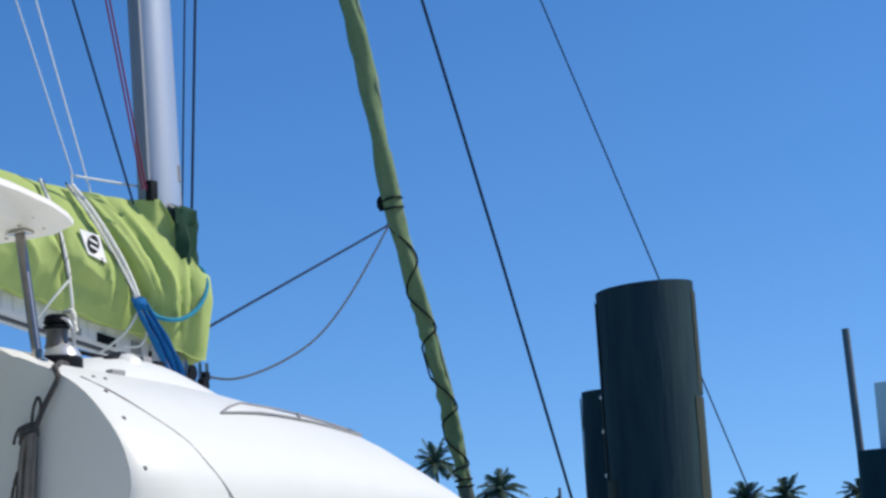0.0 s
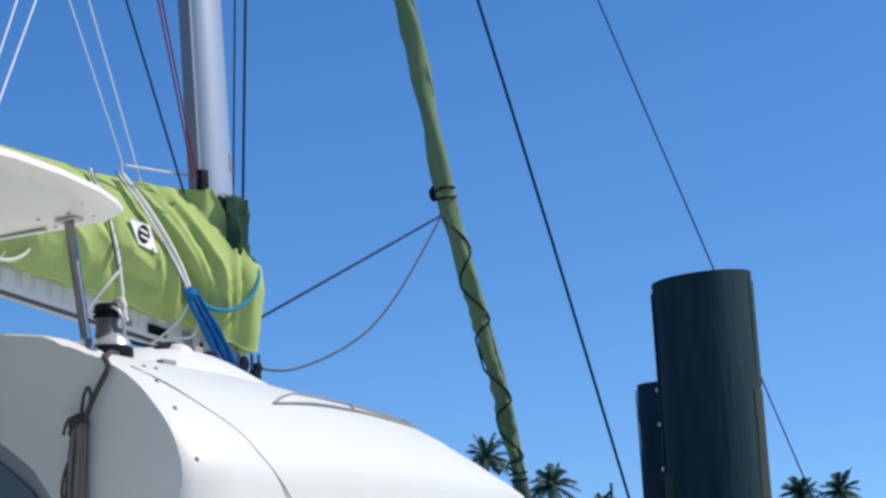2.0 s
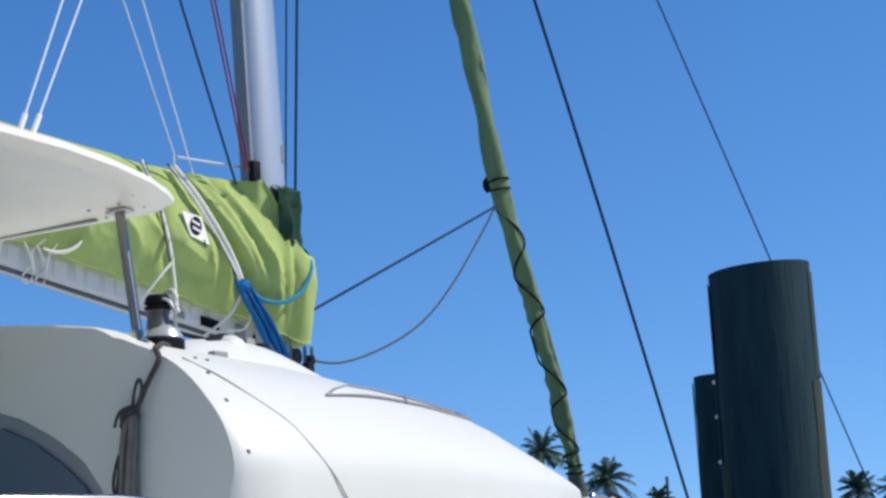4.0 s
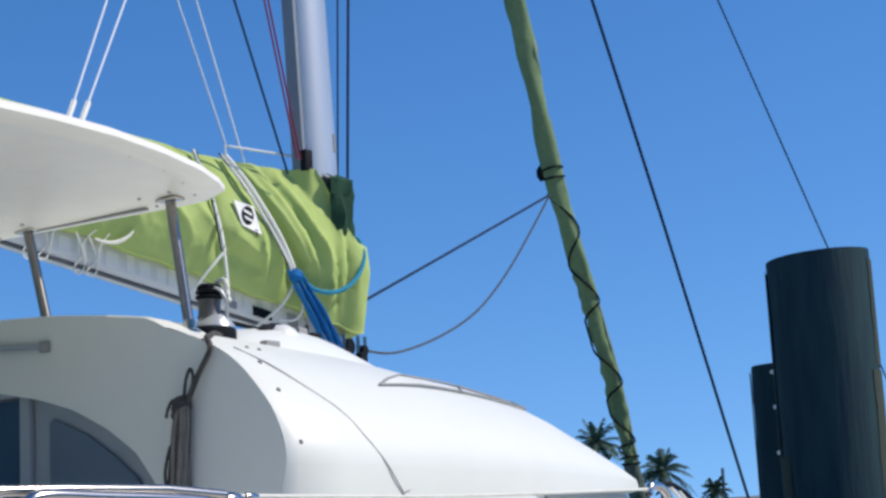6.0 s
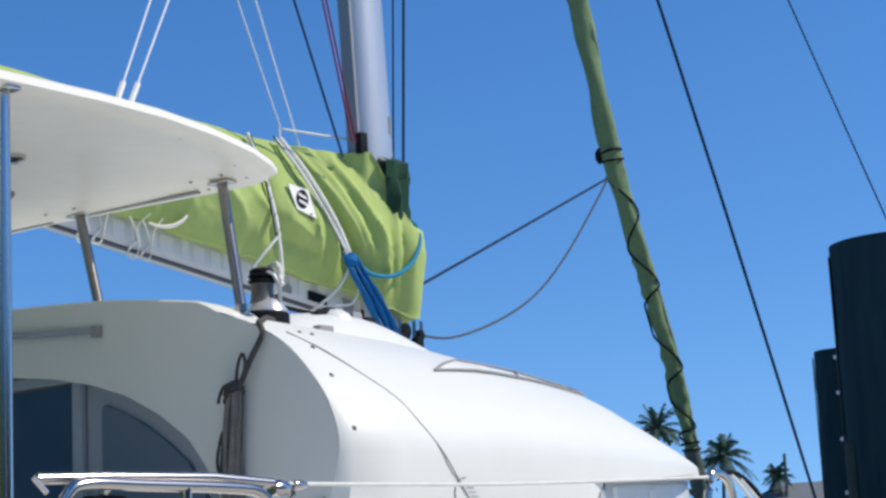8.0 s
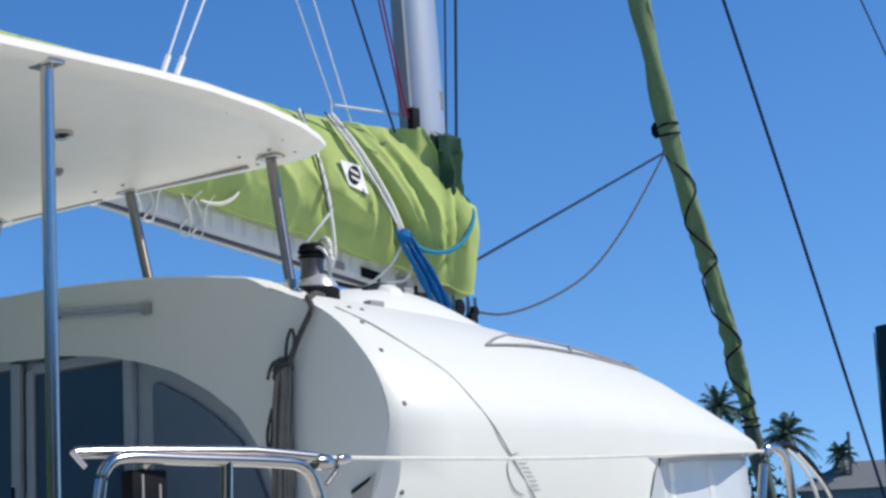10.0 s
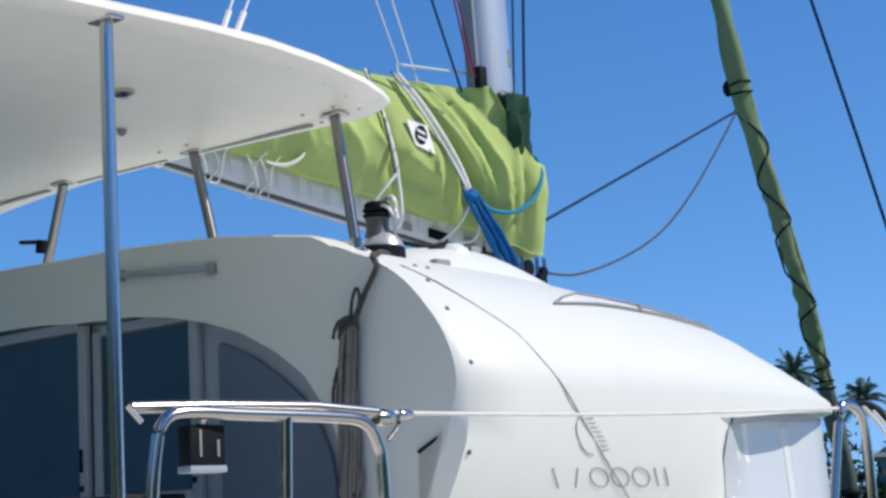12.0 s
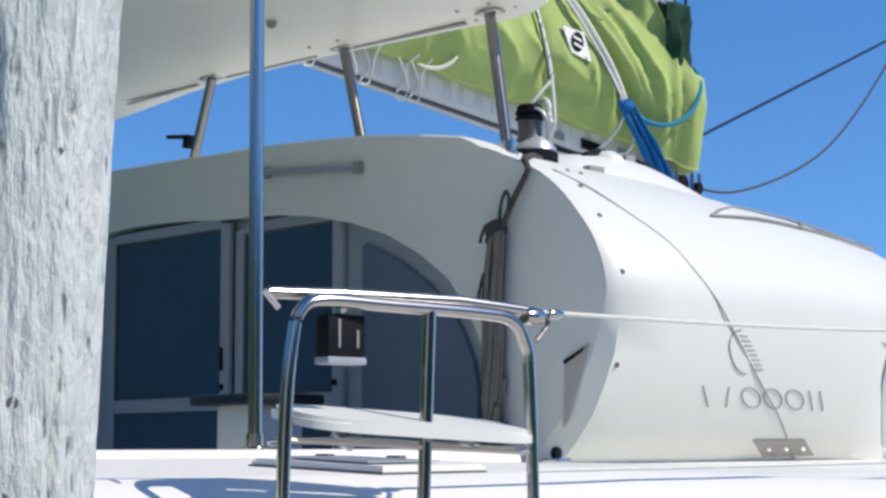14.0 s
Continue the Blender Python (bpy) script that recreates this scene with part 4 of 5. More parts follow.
# ---- headstay with its furled sail ----
furled = thing("furled_headsail", (-0.5, 7.0, 1.6), "furled headsail in a green cover laced with black cord", "furled sail")
stay_pts = [(-0.500, 7.031, 1.550), (-0.500, 6.816, 2.261), (-0.500, 6.611, 2.940), (-0.500, 6.331, 3.619), (-0.500, 5.997, 4.405), (-0.500, 5.749, 5.278), (-0.500, 5.534, 5.935), (-0.500, 4.995, 7.422), (-0.500, 3.702, 11.948)]
bm = B()
path = smooth_path(stay_pts, 22)
rows = []
for i, p in enumerate(path):
    r = lerp(p.z, [1.5, 2.3, 3.0, 4.0, 5.0, 6.0, 11], [0.046, 0.051, 0.060, 0.066, 0.071, 0.075, 0.05])
    row = []
    for k in range(14):
        a = 2 * math.pi * k / 14
        rr = r * (1 + 0.13 * math.sin(a * 2 + p.z * 7) + 0.22 * noise.noise((math.cos(a), math.sin(a), p.z * 4.5)) + (0.38 * noise.noise((math.cos(a), math.sin(a) * 2, p.z * 13)) if p.z < 3.75 else 0.1 * noise.noise((a, p.z * 8, 2))))
        row.append(Vector((p.x + rr * math.cos(a), p.y + rr * math.sin(a), p.z)))
    rows.append(local(furled, row))
vs = grid(bm, rows, close=True)
bm.faces.new(vs[0][::-1])
bm.faces.new(vs[-1])
part("cover", bm, SAILCOVER, furled, angle=80)
# short pale stretches along the roll: its sunlit right edge put into colour
for seed, turn in ((1, 20), (2, 55)):
    run = []
    for i, p in enumerate(path):
        r = lerp(p.z, [1.5, 2.3, 3.0, 4.0, 5.0, 6.0, 11], [0.046, 0.051, 0.060, 0.066, 0.071, 0.075, 0.05])
        show = noise.noise((p.z * 2.3, seed * 9.1, 0)) + (0.12 if p.z < 3.2 else 0.0)
        a = radians(turn) + 0.5 * noise.noise((p.z * 5, seed, 3))
        if show > -0.12 and p.z < 6.8:
            run.append(Vector((p.x + r * 1.0 * math.cos(a), p.y + r * 1.0 * math.sin(a), p.z)))
        elif run:
            if len(run) > 2:
                bm = B()
                tube(bm, local(furled, run), 0.010, 6, radii=[0.004 + 0.008 * math.sin(math.pi * (j + 0.5) / len(run)) for j in range(len(run))])
                part("cloth_edge", bm, PALEEDGE, furled, "pale strip painted as the cover's sunlit edge")
            run = []


def around(z, a, r):
    x, y = (lerp(z, [p[2] for p in stay_pts], [p[k] for p in stay_pts]) for k in (0, 1))
    return (x + r * math.cos(a), y + r * math.sin(a), z)


bm = B()
rows = []
for k in range(19):
    z = 1.56 + 0.80 * k / 18
    rows.append(local(furled, [around(z, 2 * math.pi * q / 12, 0.064 + 0.006 * math.sin(2 * q + z * 9) + 0.012 * noise.noise((q * 0.9, z * 7, 4))) for q in range(12)]))
grid(bm, rows, close=True)
part("foot_wrap", bm, FOOTCLOTH, furled, "weathered grey cloth round the foot", angle=80)
# the cord zigzags down the after side of the roll, then takes two turns near its foot
LACE_Z = [2.40, 2.47, 2.52, 2.72, 2.82, 2.96, 3.21, 3.40, 3.55, 3.80, 4.065, 4.32]
LACE_A = [-60, -145, 28, -140, -150, 32, -150, -145, 30, -148, 32, -148]
bm = B()
run = []
for k in range(140):
    z = 4.32 - (4.32 - 2.40) * k / 139
    a = radians(lerp(z, LACE_Z, LACE_A))
    run.append(around(z, a, lerp(z, [1.5, 3, 4.4], [0.062, 0.072, 0.075])))
tube(bm, local(furled, run), 0.0085, 6)
part("lacing_cord", bm, BLACKROPE, furled, "black lacing cord")
bm = B()
for q in range(2):
    tube(bm, local(furled, [around(2.36 + 0.045 * q + 0.008 * math.sin(k * 0.35 + q), k * 0.35, 0.066) for k in range(19)]), 0.009, 6)
part("cord_wrap", bm, BLACKROPE, furled, "two turns of black cord")
bm = B()
for q in range(2):
    tube(bm, local(furled, [around(4.43 + 0.06 * q + 0.015 * math.sin(k * 0.35 + q), k * 0.35, 0.078) for k in range(19)]), 0.008, 6)
part("cord_wrap", bm, BLACKROPE, furled, "two turns of black cord")
bm = B()
lathe(bm, local(furled, [around(4.46, math.radians(213), 0.088)])[0], [(0.012, -0.05), (0.032, -0.02), (0.034, 0.03), (0.012, 0.065)], 8)
part("knot", bm, BLACKROPE, furled)
bm = B()
lathe(bm, (0, 0, -0.12), [(0.10, 0), (0.11, 0.02), (0.06, 0.04), (0.06, 0.11), (0.11, 0.13), (0.10, 0.15)], 16)
part("furling_drum", bm, BLACK, furled)

bm = B()
box(bm, (-2.3, 6.90, 1.30), (2.3, 7.12, 1.46), 0.05)
part("bow_beam", bm, ALU, boat, "aluminium beam between the two bows")

rope("dark_sheet", [(0.02, 3.06, 3.145), (-0.258, 4.451, 3.694), (-0.500, 5.911, 4.287)], 0.009, WIRE, "taut dark blue line from mast to headstay", "headstay lines", category="line")
rope("grey_sheet", [(0.1, 2.98, 2.87), (0.05, 3.35, 2.885), (-0.109, 3.990, 3.049), (-0.258, 4.607, 3.287), (-0.323, 5.063, 3.597), (-0.452, 5.591, 3.989), (-0.500, 5.922, 4.297)], 0.0075, GREYROPE, "slack grey line drooping from mast to headstay", "headstay lines", category="line")
rope("outer_stay", [(-0.581, 6.088, 7.490), (-0.581, 6.742, 6.182), (-0.581, 7.690, 4.308), (-0.581, 8.704, 2.215), (-0.581, 9.085, 1.441)], 0.013, WIRE, "dark wire stay to the bowsprit", category="stay", steps=2)
bm = B()
tube(bm, [(-0.45, 7.0, 1.42), (-0.66, 9.0, 1.43)], 0.05, 12)
part("bowsprit", bm, ALU, boat, "aluminium bowsprit pole")

# ---- rigging over the boom ----
def line(p, q, r, material, label, group="rigging lines", name="rigging_line"):
    return rope(name, [p, q], r, material, label, group, 6, 1, "rigging")


def beyond(p, q, k):
    p, q = Vector(p), Vector(q)
    return tuple(p + (q - p) * k)


line(bo(0.62, 0.0, 3.99), beyond(bo(0.62, 0.0, 3.99), bo(0.92, 0.0, 4.88), 5), 0.0045, WHITEWIRE, "thin pale lazy-jack line")
line(bo(0.51, 0.0, 3.90), beyond(bo(0.505, 0.0, 3.98), bo(0.78, 0.0, 4.90), 5), 0.005, WHITEWIRE, "thin pale lazy-jack line")
line((0.1, 2.42, 3.80), beyond((0.1, 2.40, 3.82), (0.1, 2.04, 4.68), 6), 0.007, WIRE, "dark halyard leading up the mast")
line((0.1, 2.50, 3.90), beyond((0.1, 2.48, 3.94), (0.1, 2.275, 4.74), 6), 0.0055, REDROPE, "red halyard leading up the mast")
line((0.1, 2.53, 3.90), beyond((0.1, 2.53, 3.94), (0.1, 2.325, 4.74), 6), 0.0055, REDROPE, "red halyard leading up the mast")
line((-0.1, 3.10, 3.0), beyond((-0.1, 3.11, 3.98), (-0.1, 3.19, 5.0), 6), 0.009, WIRE, "dark stay close beside the mast")
line((-0.1, 3.02, 3.0), beyond((-0.1, 3.02, 3.98), (-0.1, 3.09, 4.98), 6), 0.006, WIRE, "dark stay close beside the mast")
# spreader bar that holds the lazy jacks apart, above the bag
jack_bar = thing("lazy_jack_bar", tuple(bo(0.4, 0.02, 3.98)), "thin pale bar holding the lazy-jack lines", "bar")
bm = B()
tube(bm, local(jack_bar, [bo(0.64, 0.02, 3.99), bo(0.10, 0.02, 3.96)]), 0.007, 6)
part("bar", bm, WHITEWIRE, jack_bar)
bm = B()
tube(bm, local(jack_bar, [bo(0.64, 0.02, 4.0), bo(0.635, 0.02, 3.88)]), 0.006, 6)
part("leg", bm, WHITEWIRE, jack_bar)
# topping lines rising from the sun roof
for foot, far_point in (((2.00, -0.79, 3.15), (1.765, -0.416, 3.664)), ((2.01, -0.74, 3.15), (1.720, -0.286, 3.705))):
    eye = beyond(foot, far_point, 0.16)
    rope("topping_line", [foot, eye], 0.011, WHITEROPE, "pale eye splice at a topping line's foot", "topping lines", 6, 1, "rigging")
    line(eye, beyond(foot, far_point, 7), 0.004, WHITEWIRE, "thin pale topping line from the sun roof", "topping lines")

# ---- winch, mouldings and rope on the cabin roof ----
wz = roof_at(1.48, 0.42)
winch = thing("winch", (1.46, 0.405, wz + 0.016), "black and chrome self-tailing winch on the cabin roof", "winch")
bm = B()
lathe(bm, (0, 0, -0.045), [(0.100, 0), (0.106, 0.01), (0.106, 0.062), (0.096, 0.072)], 28)
part("base", bm, BLACK, winch)
bm = B()
lathe(bm, (0.012, 0.015, 0.026), [(0.082, 0), (0.078, 0.016), (0.060, 0.040), (0.050, 0.052)], 24)
part("skirt", bm, ALU, winch, "bright alloy skirt")
bm = B()
lathe(bm, (0, 0, 0.068), [(0.052, 0), (0.046, 0.02), (0.045, 0.055), (0.049, 0.075)], 24)
part("drum", bm, DRUM, winch, "dark grey drum")
for z in (0.145, 0.166):
    bm = B()
    lathe(bm, (0, 0, z), [(0.044, 0), (0.055, 0.004), (0.056, 0.012), (0.046, 0.018)], 24)
    part("jaw", bm, BLACK, winch)
bm = B()
lathe(bm, (0, 0, 0.184), [(0.050, 0), (0.050, 0.012), (0.040, 0.022), (0.016, 0.024), (0.014, 0.014)], 24)
part("cap", bm, BLACK, winch)
bm = B()
tube(bm, smooth_path([(0.03, -0.02, 0.186), (0.062, 0.0, 0.176), (0.075, 0.02, 0.12), (0.066, 0.03, 0.05)], 5), 0.008, 7)
part("feeder_arm", bm, ALU, winch)
bm = B()
tube(bm, smooth_path([(0.01, 0.03, 0.215), (0.05, 0.03, 0.222), (0.075, 0.025, 0.20), (0.07, 0.03, 0.17), (0.082, 0.03, 0.13)], 5), 0.011, 8)
part("rope_tail", bm, WHITEROPE, winch, "white rope end over the winch")
pod = thing("winch_pod", (1.50, 0.9, roof_at(1.5, 0.9)), "white moulded pod beside the winch", "pod")
bm = B()
rows = []
for k in range(13):
    t = k / 12
    y = 0.45 + 1.25 * t
    h = 0.115 * math.sin(math.pi * min(1, t * 1.1 + 0.02)) ** 0.6 if t < 0.9 else 0.0
    x0 = 1.45 - 0.10 * t
    rows.append(local(pod, [(x0 + a, y, roof_at(x0 + a, y) - 0.015 + h * b) for a, b in ((-0.2, 0), (-0.15, 0.75), (-0.06, 1), (0.05, 0.95), (0.12, 0.6), (0.17, 0))]))
grid(bm, rows)
part("moulding", bm, GEL, pod)
bm = B()
lathe(bm, local(pod, [(1.42, 0.86, roof_at(1.42, 0.86) + 0.02)])[0], [(0.085, 0), (0.085, 0.04), (0.07, 0.07), (0.04, 0.09), (0.0, 0.096)], 20)
part("dome", bm, GEL, pod)
bm = B()
box(bm, *local(pod, [(1.62, 0.52, roof_at(1.66, 0.60) + 0.0), (1.66, 0.60, roof_at(1.64, 0.56) + 0.020)]), 0.005)
part("fairlead", bm, TRIM, pod, "pale fairlead plate")
bm = B()
tube(bm, local(pod, smooth_path([(1.46, 0.70, roof_at(1.46, 0.7) + 0.07), (1.43, 0.80, roof_at(1.43, 0.8) + 0.10), (1.36, 0.92, roof_at(1.36, 0.92) + 0.115), (1.30, 0.98, roof_at(1.3, 0.98) + 0.12)], 5)), 0.016, 8)
part("winch_handle", bm, BLACK, pod, "black winch handle")
line_organiser = thing("rope_clutch", (1.25, 1.1, roof_at(1.25, 1.1) + 0.06), "black rope clutch beside the winches", "rope clutch")
for k in range(3):
    bm = B()
    box(bm, (0.02 + 0.0 * k, -0.15 + 0.09 * k, -0.08), (0.12, -0.09 + 0.09 * k, 0.05 + 0.015 * (k % 2)), 0.01)
    part("clutch", bm, BLACK if k != 1 else TRIM, line_organiser)
rope("winch_line", [(1.56, 0.36, wz + 0.0), (1.66, 0.22, roof_at(1.66, 0.22) + 0.012), (1.78, 0.08, roof_at(1.78, 0.08) + 0.012), (1.84, 0.0, 2.49), (1.875, -0.02, 2.44), (1.825, -0.035, 2.35), (1.772, -0.045, 2.25)], 0.011, DARKROPE, "weathered line led from winch over the roof edge")
rope("roof_line", [(1.3, 0.7, roof_at(1.3, 0.7) + 0.1), (1.2, 1.3, roof_at(1.2, 1.3) + 0.1), (0.7, 2.2, roof_at(0.7, 2.2) + 0.12), (0.2, 2.8, 2.66)], 0.010, BLACKROPE, "dark control line leading to the mast foot")

coil = thing("rope_coil", (1.76, -0.05, 2.33), "weathered brown rope coil hanging on the white bulkhead", "rope coil")
rnd = random.Random(4)
for k in range(20):
    side = rnd.uniform(-1, 1)
    deep = rnd.random()
    low = 1.50 + 0.20 * rnd.random() ** 2
    yy = -0.022 - 0.045 * deep
    bulge = 0.034 * side * (0.7 + 0.5 * rnd.random())
    ph = rnd.uniform(0, 6)
    pts = []
    for i in range(9):
        t = i / 8
        z = 2.265 - (2.265 - low) * t
        mid = lerp(z, [1.5, 1.7, 1.9, 2.07, 2.27], [1.715, 1.712, 1.718, 1.732, 1.752])
        pts.append((mid + bulge * lerp(t, [0, 0.15, 0.6, 1], [0.55, 0.9, 1.25, 0.8]) + 0.007 * math.sin(ph + 5.5 * t + 2 * noise.noise((k, t * 3, 0))), yy + 0.006 * math.cos(ph + 6 * t), z))
    if rnd.random() < 0.35:
        pts.append((pts[-1][0] + 0.03 * (1 if side < 0 else -1), yy, low - 0.02))
        pts.append((pts[-1][0] + 0.02 * (1 if side < 0 else -1), yy, low + 0.06))
    bm = B()
    tube(bm, local(coil, smooth_path(pts, 4)), 0.0085, 6)
    part("strand", bm, DARKROPE if k % 4 == 0 else OLDROPE, coil)
for z, w, tilt in ((2.245, 0.029, 0.02), (2.225, 0.032, 0.024), (2.262, 0.026, 0.015)):
    bm = B()
    tube(bm, local(coil, [(1.745 + w * math.cos(a), -0.045 + 0.034 * math.sin(a), z + tilt * math.cos(a)) for a in [2 * math.pi * k / 16 for k in range(17)]]), 0.0075, 6)
    part("wrap", bm, DARKROPE, coil, "dark turns of rope round the coil")
for pts in ([(1.76, -0.045, 2.26), (1.775, -0.05, 2.33), (1.80, -0.05, 2.375), (1.815, -0.05, 2.34), (1.80, -0.05, 2.28)],
            [(1.75, -0.06, 2.26), (1.715, -0.06, 2.265), (1.69, -0.06, 2.235), (1.68, -0.06, 2.205)],
            [(1.70, -0.06, 2.10), (1.676, -0.06, 2.04), (1.668, -0.06, 1.985), (1.682, -0.06, 1.94), (1.69, -0.06, 1.99), (1.70, -0.06, 2.07)]):
    bm = B()
    tube(bm, local(coil, smooth_path(pts, 5)), 0.0065, 6)
    part("loop", bm, DARKROPE, coil, "dark loop of rope")

# ---- rail with seat on the side deck ----
rail = thing("side_rail", (3.57, -2.0, 1.40), "polished steel guard rail with a white seat", "guard rail")
RX = 3.57


def bend(pts, steps=6):
    return smooth_path(pts, steps)


bm = B()
tube(bm, local(rail, bend([(RX, -2.375, 1.15), (RX, -2.362, 1.55), (RX, -2.345, 1.70), (RX, -2.325, 1.755), (RX, -2.27, 1.775), (RX, -2.1, 1.772), (RX, -1.85, 1.766), (RX, -1.76, 1.755), (RX, -1.72, 1.71), (RX, -1.705, 1.62), (RX, -1.69, 1.15)], 5)), 0.0135, 14)
part("hoop", bm, STEEL, rail)
bm = B()
tube(bm, local(rail, [(RX, -1.99, 1.765), (RX + 0.0, -2.018, 1.15)]), 0.0135, 14)
part("middle_leg", bm, STEEL, rail)
bm = B()
tube(bm, local(rail, [(RX - 0.03, -2.385, 1.787), (RX - 0.02, -2.2, 1.79), (RX - 0.01, -1.9, 1.789), (RX, -1.72, 1.776)]), 0.012, 12)
part("top_bar", bm, STEEL, rail)
bm = B()
tube(bm, local(rail, [(RX - 0.02, -2.40, 1.79), (RX - 0.01, -2.372, 1.757)]), 0.006, 8)
part("end_hook", bm, STEEL, rail)
for y in (-2.375, -2.012, -1.69):
    bm = B()
    lathe(bm, local(rail, [(RX, y, 1.175)])[0], [(0.034, 0.0), (0.034, 0.01), (0.02, 0.02), (0.02, 0.05)], 14)
    part("foot", bm, STEEL, rail)
# seat board
seat_pts = []
for k in range(24):
    a = 2 * math.pi * k / 24
    c, s = math.cos(a), math.sin(a)
    seat_pts.append((RX - 0.035 + 0.10 * math.copysign(abs(c) ** 0.5, c), -2.025 + 0.31 * math.copysign(abs(s) ** 0.5, s), 1.528 - 0.028 * (math.copysign(abs(s) ** 0.5, s) + 1) / 2 + 0.018 * (1 - math.copysign(abs(c) ** 0.5, c))))
bm = B()
prism(bm, local(rail, seat_pts), (0, 0, 0.024), 0.009)
part("seat", bm, GEL, rail, "white moulded seat board")
bm = B()
tube(bm, local(rail, bend([(RX, -2.36, 1.513), (RX - 0.10, -2.31, 1.508), (RX - 0.15, -2.05, 1.512), (RX - 0.10, -1.76, 1.497), (RX, -1.70, 1.492)], 5)), 0.007, 10)
part("seat_hoop", bm, STEEL, rail)
bm = B()
tube(bm, local(rail, [(RX, -1.70, 1.487), (RX, -2.365, 1.512)]), 0.006, 8)
part("seat_bar", bm, STEEL, rail)
bm = B()
lathe(bm, local(rail, [(RX, -1.70, 1.765)])[0], [(0.016, -0.02), (0.02, 0.0), (0.016, 0.03)], 10, (0, 1, 0))
part("lifeline_clamp", bm, STEEL, rail)
bm = B()
tube(bm, local(rail, smooth_path([(RX, -1.695, 1.772), (RX, -1.655, 1.768), (RX, -1.645, 1.75), (RX, -1.66, 1.735), (RX, -1.685, 1.715)], 5)), 0.006, 8)
part("shackle", bm, DARKSTEEL, rail)
bm = B()
lathe(bm, local(rail, [(RX, -1.645, 1.772)])[0], [(0.008, 0.0), (0.011, 0.006), (0.011, 0.03), (0.007, 0.05)], 10, (0, 1, 0.02))
part("line_terminal", bm, STEEL, rail)
for y in (-2.2, -1.86):
    bm = B()
    tube(bm, local(rail, [(RX, y, 1.498), (RX - 0.07, y + 0.03, 1.508), (RX - 0.10, y + 0.04, 1.52)]), 0.008, 8)
    part("seat_bracket", bm, STEEL, rail)
for piece in rail.children:
    for v in piece.data.vertices:
        y = v.co.y + rail.location.y
        v.co.x -= 0.07 * max(0.0, -1.70 - y) / 0.7
        v.co.y = -1.683 + (y + 1.70) * 0.87 - rail.location.y
# lifelines
rope("lifeline", [(RX, -1.69, 1.775), (3.55, -0.8, 1.782), (3.50, 0.31, 1.815)], 0.0048, WHITEROPE, "white lifeline from rail to bow rail", "lifelines", category="lifeline")
rope("lifeline", [(RX, -1.695, 1.45), (3.55, -0.8, 1.455), (3.50, 0.36, 1.465), (3.4, 2.6, 1.49)], 0.004, WHITEROPE, "white lower lifeline along the deck edge", "lifelines", category="lifeline")
# black outlet box on the rail
outlet = thing("switch_box", (3.49, -2.118, 1.652), "black switch box with a pale base hung on the steel rail", "switch box")
# ---- forward rail ----
brail = thing("forward_rail", (3.5, 0.5, 1.43), "steel guard rail by the foredeck", "guard rail")
bm = B()
tube(bm, local(brail, bend([(3.5, 0.20, 1.40), (3.5, 0.25, 1.6), (3.5, 0.305, 1.80), (3.5, 0.34, 1.825), (3.5, 0.40, 1.815), (3.5, 0.44, 1.76), (3.5, 0.455, 1.6), (3.5, 0.45, 1.41)], 5)), 0.014, 12)
part("hoop", bm, STEEL, brail)
bm = B()
tube(bm, local(brail, bend([(3.5, 0.34, 1.825), (3.5, 0.46, 1.83), (3.49, 0.60, 1.78), (3.48, 0.72, 1.68), (3.46, 0.95, 1.44)], 5)), 0.009, 10)
part("brace", bm, BLACK, brail)
bm = B()
tube(bm, local(brail, bend([(3.5, 0.44, 1.825), (3.49, 0.58, 1.74), (3.48, 0.66, 1.62), (3.47, 0.72, 1.44)], 5)), 0.006, 8)
part("line", bm, WHITEROPE, brail)
bm = B()
tube(bm, local(brail, bend([(3.5, 0.50, 1.81), (3.49, 0.68, 1.70), (3.48, 0.80, 1.55), (3.47, 0.84, 1.44)], 5)), 0.005, 8)
part("line", bm, WHITEROPE, brail)

# ---- deck hatch, coaming details and cockpit table ----
dh = thing("deck_hatch", (2.95, -1.6, deck_z(2.95, -1.6)), "white raised deck hatch lid with a dark gasket", "hatch")
bm = B()
plate = [(2.72, -1.84), (3.17, -1.81), (3.13, -1.46), (2.73, -1.52)]
prism(bm, local(dh, [(x, y, deck_z(x, y) + 0.004) for x, y in plate]), (0, 0, 0.006))
part("gasket", bm, SEAM, dh, smooth=False)
bm = B()
prism(bm, local(dh, [(x * 0.98 + 0.06, y * 0.98 - 0.03, deck_z(x, y) + 0.0105) for x, y in plate]), (0, 0, 0.014), 0.006)
part("lid", bm, NONSKID, dh)
bm = B()
prism(bm, local(dh, [(x, y, deck_z(x, y) + 0.0285) for x, y in ((2.77, -1.80), (3.10, -1.79), (3.07, -1.55), (2.78, -1.58))]), (0, 0, 0.003))
part("pane", bm, HATCHGLASS, dh, smooth=False)
for x, y in ((2.78, -1.66), (2.90, -1.54)):
    bm = B()
    box(bm, *local(dh, [(x - 0.025, y - 0.012, deck_z(x, y) + 0.02), (x + 0.025, y + 0.012, deck_z(x, y) + 0.036)]), 0.004)
    part("latch", bm, SEAM, dh)
dh.location += Vector((0.02, 0.045, 0.0))
cleat = thing("deck_block", (2.10, -0.12, deck_z(2.16, -0.14) + 0.006), "small steel and black block on the side deck", "block")
bm = B()
lathe(bm, (0, 0, 0.035), [(0.018, -0.012), (0.022, 0), (0.018, 0.012)], 12, (1, 0.3, 0))
part("sheave", bm, BLACK, cleat)
bm = B()
box(bm, (-0.03, -0.04, 0), (0.03, 0.04, 0.018), 0.005)
